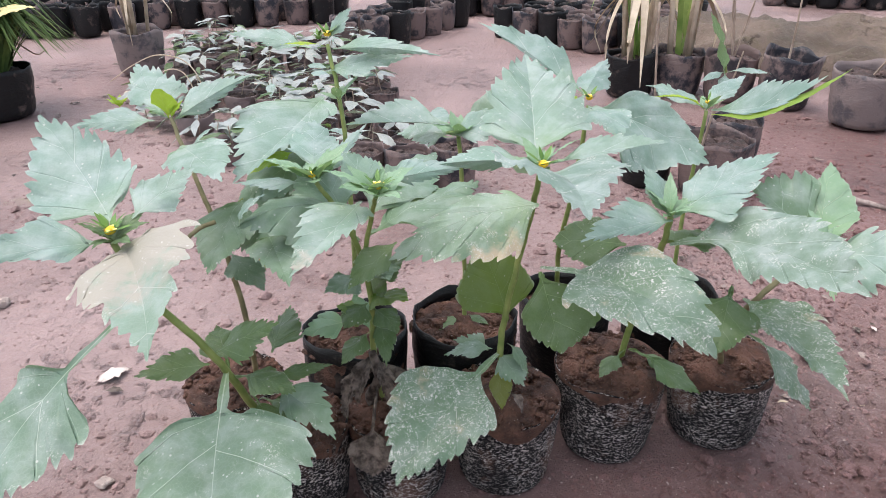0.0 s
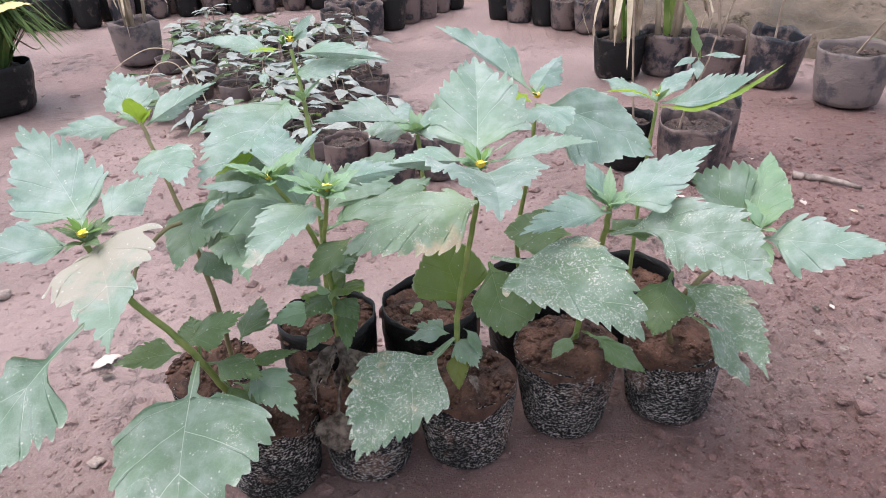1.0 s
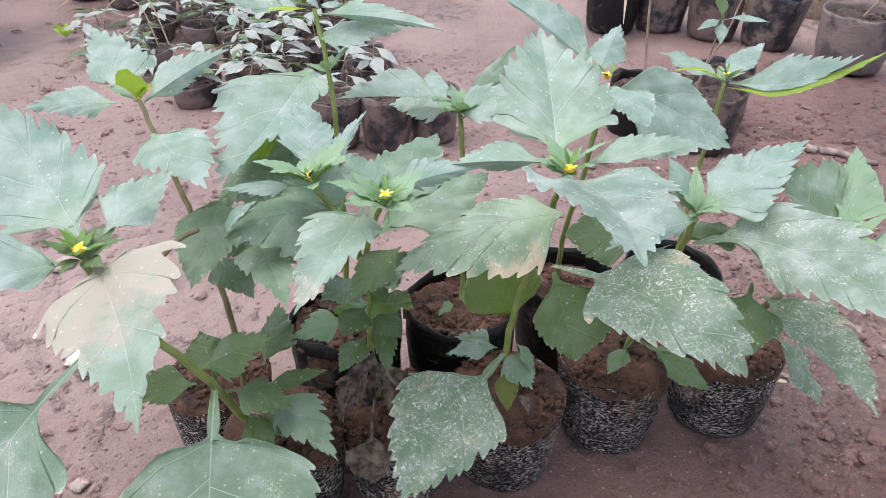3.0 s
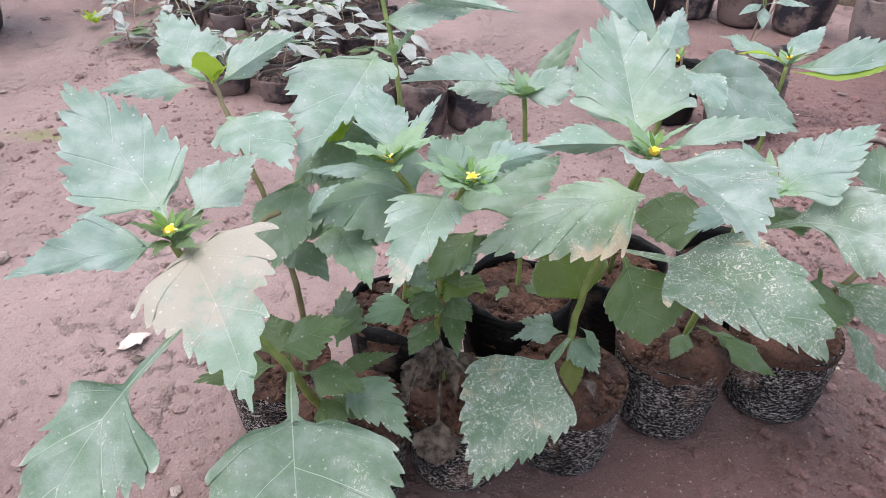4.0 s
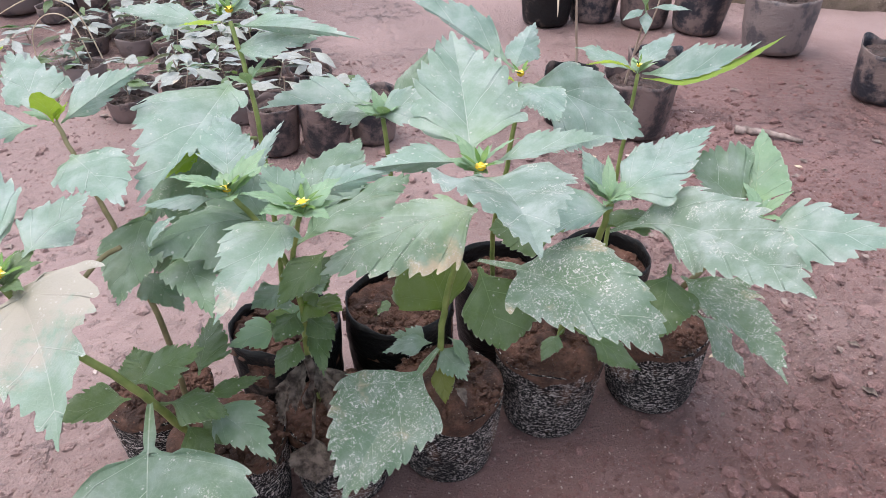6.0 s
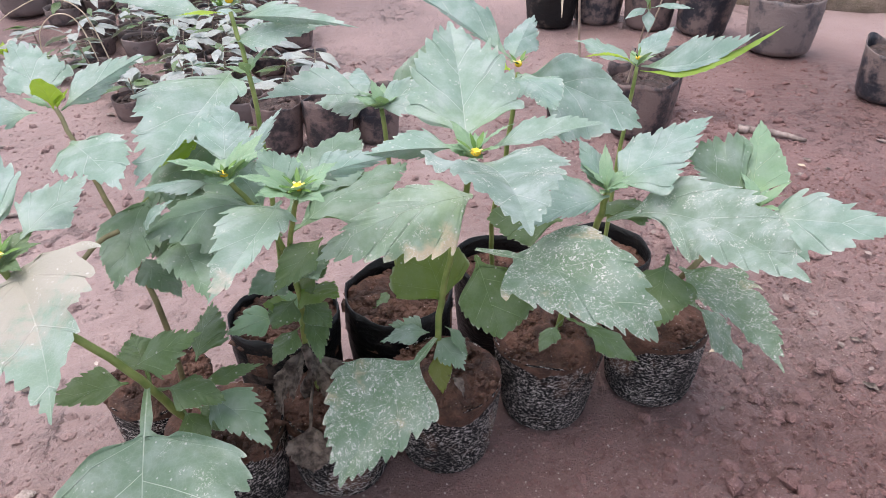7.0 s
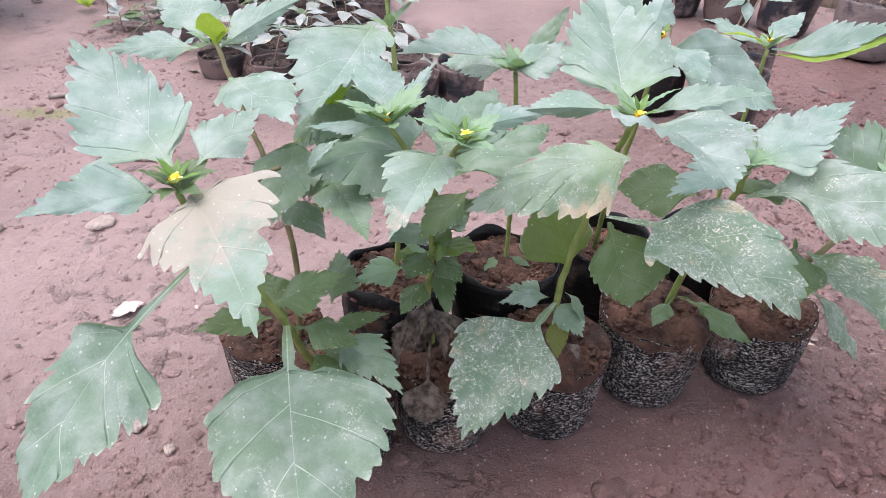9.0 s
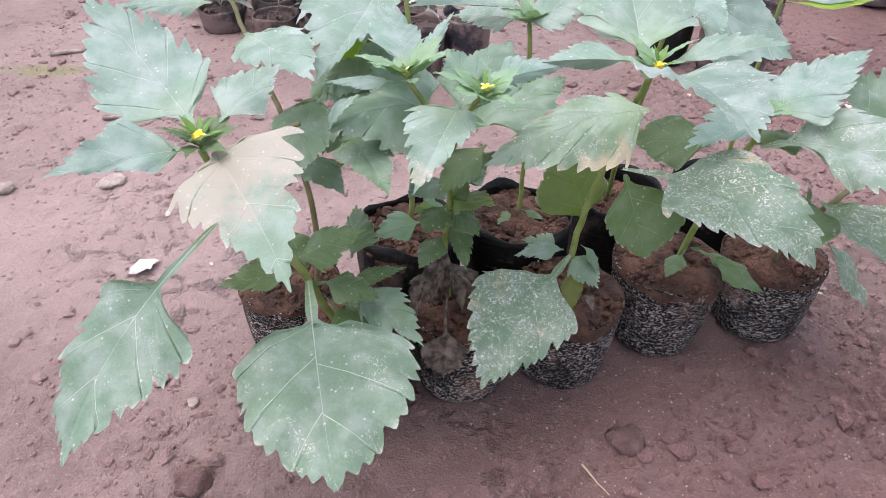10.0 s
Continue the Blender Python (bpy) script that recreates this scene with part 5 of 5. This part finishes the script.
for k, (x, y) in enumerate(((-0.80, 1.93), (-0.74, 1.98), (-0.87, 2.02), (-0.69, 1.90), (-0.63, 1.84), (-0.70, 2.05), (-0.92, 2.25), (-0.56, 1.76))):
    copy_thing(seed_plants[k % 6], Matrix.Translation((x, y, 0.0)) @ Matrix.Rotation(k * 1.7, 4, "Z"))
rosette = thing("seedling", (-0.955, 2.11, 0.0), "small yellow-green seedling growing in bare earth", "plant")
tuft(rosette, (-0.955, 2.11, 0.01), 7, 0.05, LEAF_BUD, 91, 0.9, 0.35)

arch = thing("dry_grass_stem", (-0.69, 1.95, 0.0), "thin bleached grass stems arching out of the seedling bed", "plant")
stem(arch, [(-0.62, 1.95, 0.02), (-0.66, 1.95, 0.16), (-0.74, 1.95, 0.195), (-0.82, 1.95, 0.168), (-0.889, 1.95, 0.125)], 0.0022, 0.0012, STRAW)
stem(arch, [(-0.64, 1.93, 0.02), (-0.67, 1.93, 0.14), (-0.72, 1.93, 0.160), (-0.765, 1.93, 0.12), (-0.775, 1.93, 0.05)], 0.0020, 0.0012, STRAW)

# low mossy bank at the far right
bm = bmesh.new()
tube(bm, curve_points([(0.80, 2.98, -0.03), (1.15, 2.72, -0.02), (1.75, 2.52, -0.02), (2.6, 2.35, -0.02), (3.8, 2.2, -0.02), (7.0, 2.0, -0.02)], 40), 0.24, 0.36, 72)
for v in bm.verts:
    v.co += Vector((0, 0, 1)) * (0.06 * noise.noise(v.co * 5) + 0.03 * noise.noise(v.co * 14) + 0.018 * noise.noise(v.co * 40))
for v in bm.verts:
    v.co.z *= 0.6
tagged(part("earth_bank", bm, MOSS), "low mossy earth bank beside the yard", "bank", kind="structure")


# ---- litter on the ground ----
def stone(at, size, mat, seed, label, flat=0.6, name="stone"):
    bm = bmesh.new()
    bmesh.ops.create_icosphere(bm, subdivisions=3, radius=size * 0.5)
    off = Vector((seed * 3.1, 0, 0))
    for v in bm.verts:
        v.co *= 1 + 0.5 * noise.noise(off + v.co / size * 2) + 0.15 * noise.noise(off + v.co / size * 6)
        v.co.z *= flat
    ob = part(name, bm, mat)
    ob.location = (*at, ground_height(*at) + size * 0.5 * flat * 0.6)
    ob.rotation_euler.z = seed
    return tagged(ob, label, "stone")


stone((-0.333, 0.590), 0.016, STONE, 1, "small rounded stone lying on the earth")
stone((-0.666, 0.973), 0.026, STONE, 2, "pale pinkish stone lying on the earth")
stone((-0.269, 0.462), 0.034, CLOD, 3, "dark brown clod of earth")
stone((0.155, 0.505), 0.036, CLOD, 4, "rounded lump of earth half sunk in the ground", 0.45)
stone((-0.290, 0.560), 0.012, STONE, 5, "small pinkish pebble on the earth")
stone((-0.518, 0.998), 0.040, STONE, 6, "flat pale chip of stone on the earth", 0.25)


def twig(pts, r, mat, label, name="twig", rough=0.3):
    bm = bmesh.new()
    pts = [Vector((x, y, ground_height(x, y) + r * 0.7)) for x, y in pts]
    tube(bm, curve_points(pts, 5, r * rough), r, r * 0.45, 8)
    return tagged(part(name, bm, mat), label, "twig")


twig([(0.795, 1.412), (0.825, 1.408), (0.86, 1.378), (0.905, 1.335)], 0.0100, WOOD, "weathered grey-brown stick lying on the earth", rough=0.45)
twig([(0.107, 0.480), (0.115, 0.462), (0.126, 0.444)], 0.0013, STRAW, "thin pale straw lying on the earth")
twig([(-0.60, 1.20), (-0.54, 1.21), (-0.50, 1.205)], 0.004, WOOD, "short dark twig lying on the earth")
twig([(-0.80, 1.48), (-0.74, 1.50), (-0.70, 1.49)], 0.006, WOOD, "short dark twig lying on the earth")


def flake(at, size, label, seed, mat=None):
    """A curled scrap lying on the ground."""
    ob = part("scrap", leaf_bmesh(size, size * 0.55, 0.02, 3, 0.10, 0.25, seed, 0.1, 1.5, 0.45), mat or PAPER)
    ob.location = (*at, ground_height(*at) + 0.002)
    ob.rotation_euler.z = seed * 1.3
    return tagged(ob, label, "litter")


flake((-0.392, 0.808), 0.050, "pale dry leaf scrap lying on the earth", 3)
flake((-0.327, 0.802), 0.010, "small white scrap lying on the earth", 4)
rng = random.Random(77)
for k in range(40):
    at = (rng.uniform(-1.45, -0.75), rng.uniform(2.0, 2.75))
    flake(at, rng.uniform(0.012, 0.04), "dark dry leaf scrap lying on the earth", 120 + k, rng.choice((LEAF_DEAD, LEAF_DEAD, WOOD)))
for k in range(46):
    at = (rng.uniform(0.42, 1.1), rng.uniform(0.55, 1.8)) if k % 3 else (rng.uniform(-1.0, -0.3), rng.uniform(0.7, 1.9))
    flake(at, rng.uniform(0.008, 0.03), "dry leaf scrap lying on the earth", 20 + k, rng.choice((PAPER, LEAF_DEAD, LEAF_DEAD, LEAF_DEAD, WOOD, WOOD)))

for k in range(60):
    at = (rng.uniform(0.42, 0.95), rng.uniform(0.62, 1.35))
    flake(at, rng.uniform(0.007, 0.024), "dry leaf scrap lying on the earth", 220 + k, rng.choice((PAPER, STRAW, LEAF_DEAD, LEAF_DEAD, WOOD, WOOD)))

# crumbs and clods strewn over the earth
bm = bmesh.new()
count = 0
while count < 19000:
    x, y = rng.uniform(-0.9, 1.2), rng.uniform(0.30, 2.0)
    if rng.random() > rough_patch(x, y) ** 1.3 * 0.9 + 0.06:
        continue
    s = rng.uniform(0.0010, 0.0036) * (rng.uniform(1.6, 4.2) if rng.random() < 0.08 else 1.0)
    crumb(bm, Vector((x, y, ground_height(x, y) + s * 0.1)), s, rng)
    count += 1
tagged(part("loose_earth", bm, EARTH, smooth=False), "crumbs and small clods of earth strewn over the ground", "soil crumbs", kind="stuff")

# pale grit in the earth
bm = bmesh.new()
for _ in range(1500):
    x, y = (rng.uniform(-0.9, 1.2), rng.uniform(0.30, 1.9)) if rng.random() < 0.6 else (rng.uniform(0.0, 0.75), rng.uniform(0.38, 0.75))
    crumb(bm, Vector((x, y, ground_height(x, y) + 0.0003)), rng.uniform(0.0006, 0.0015), rng)
tagged(part("grit", bm, STONE, smooth=False), "pale specks of grit lying in the earth", "grit", kind="stuff")
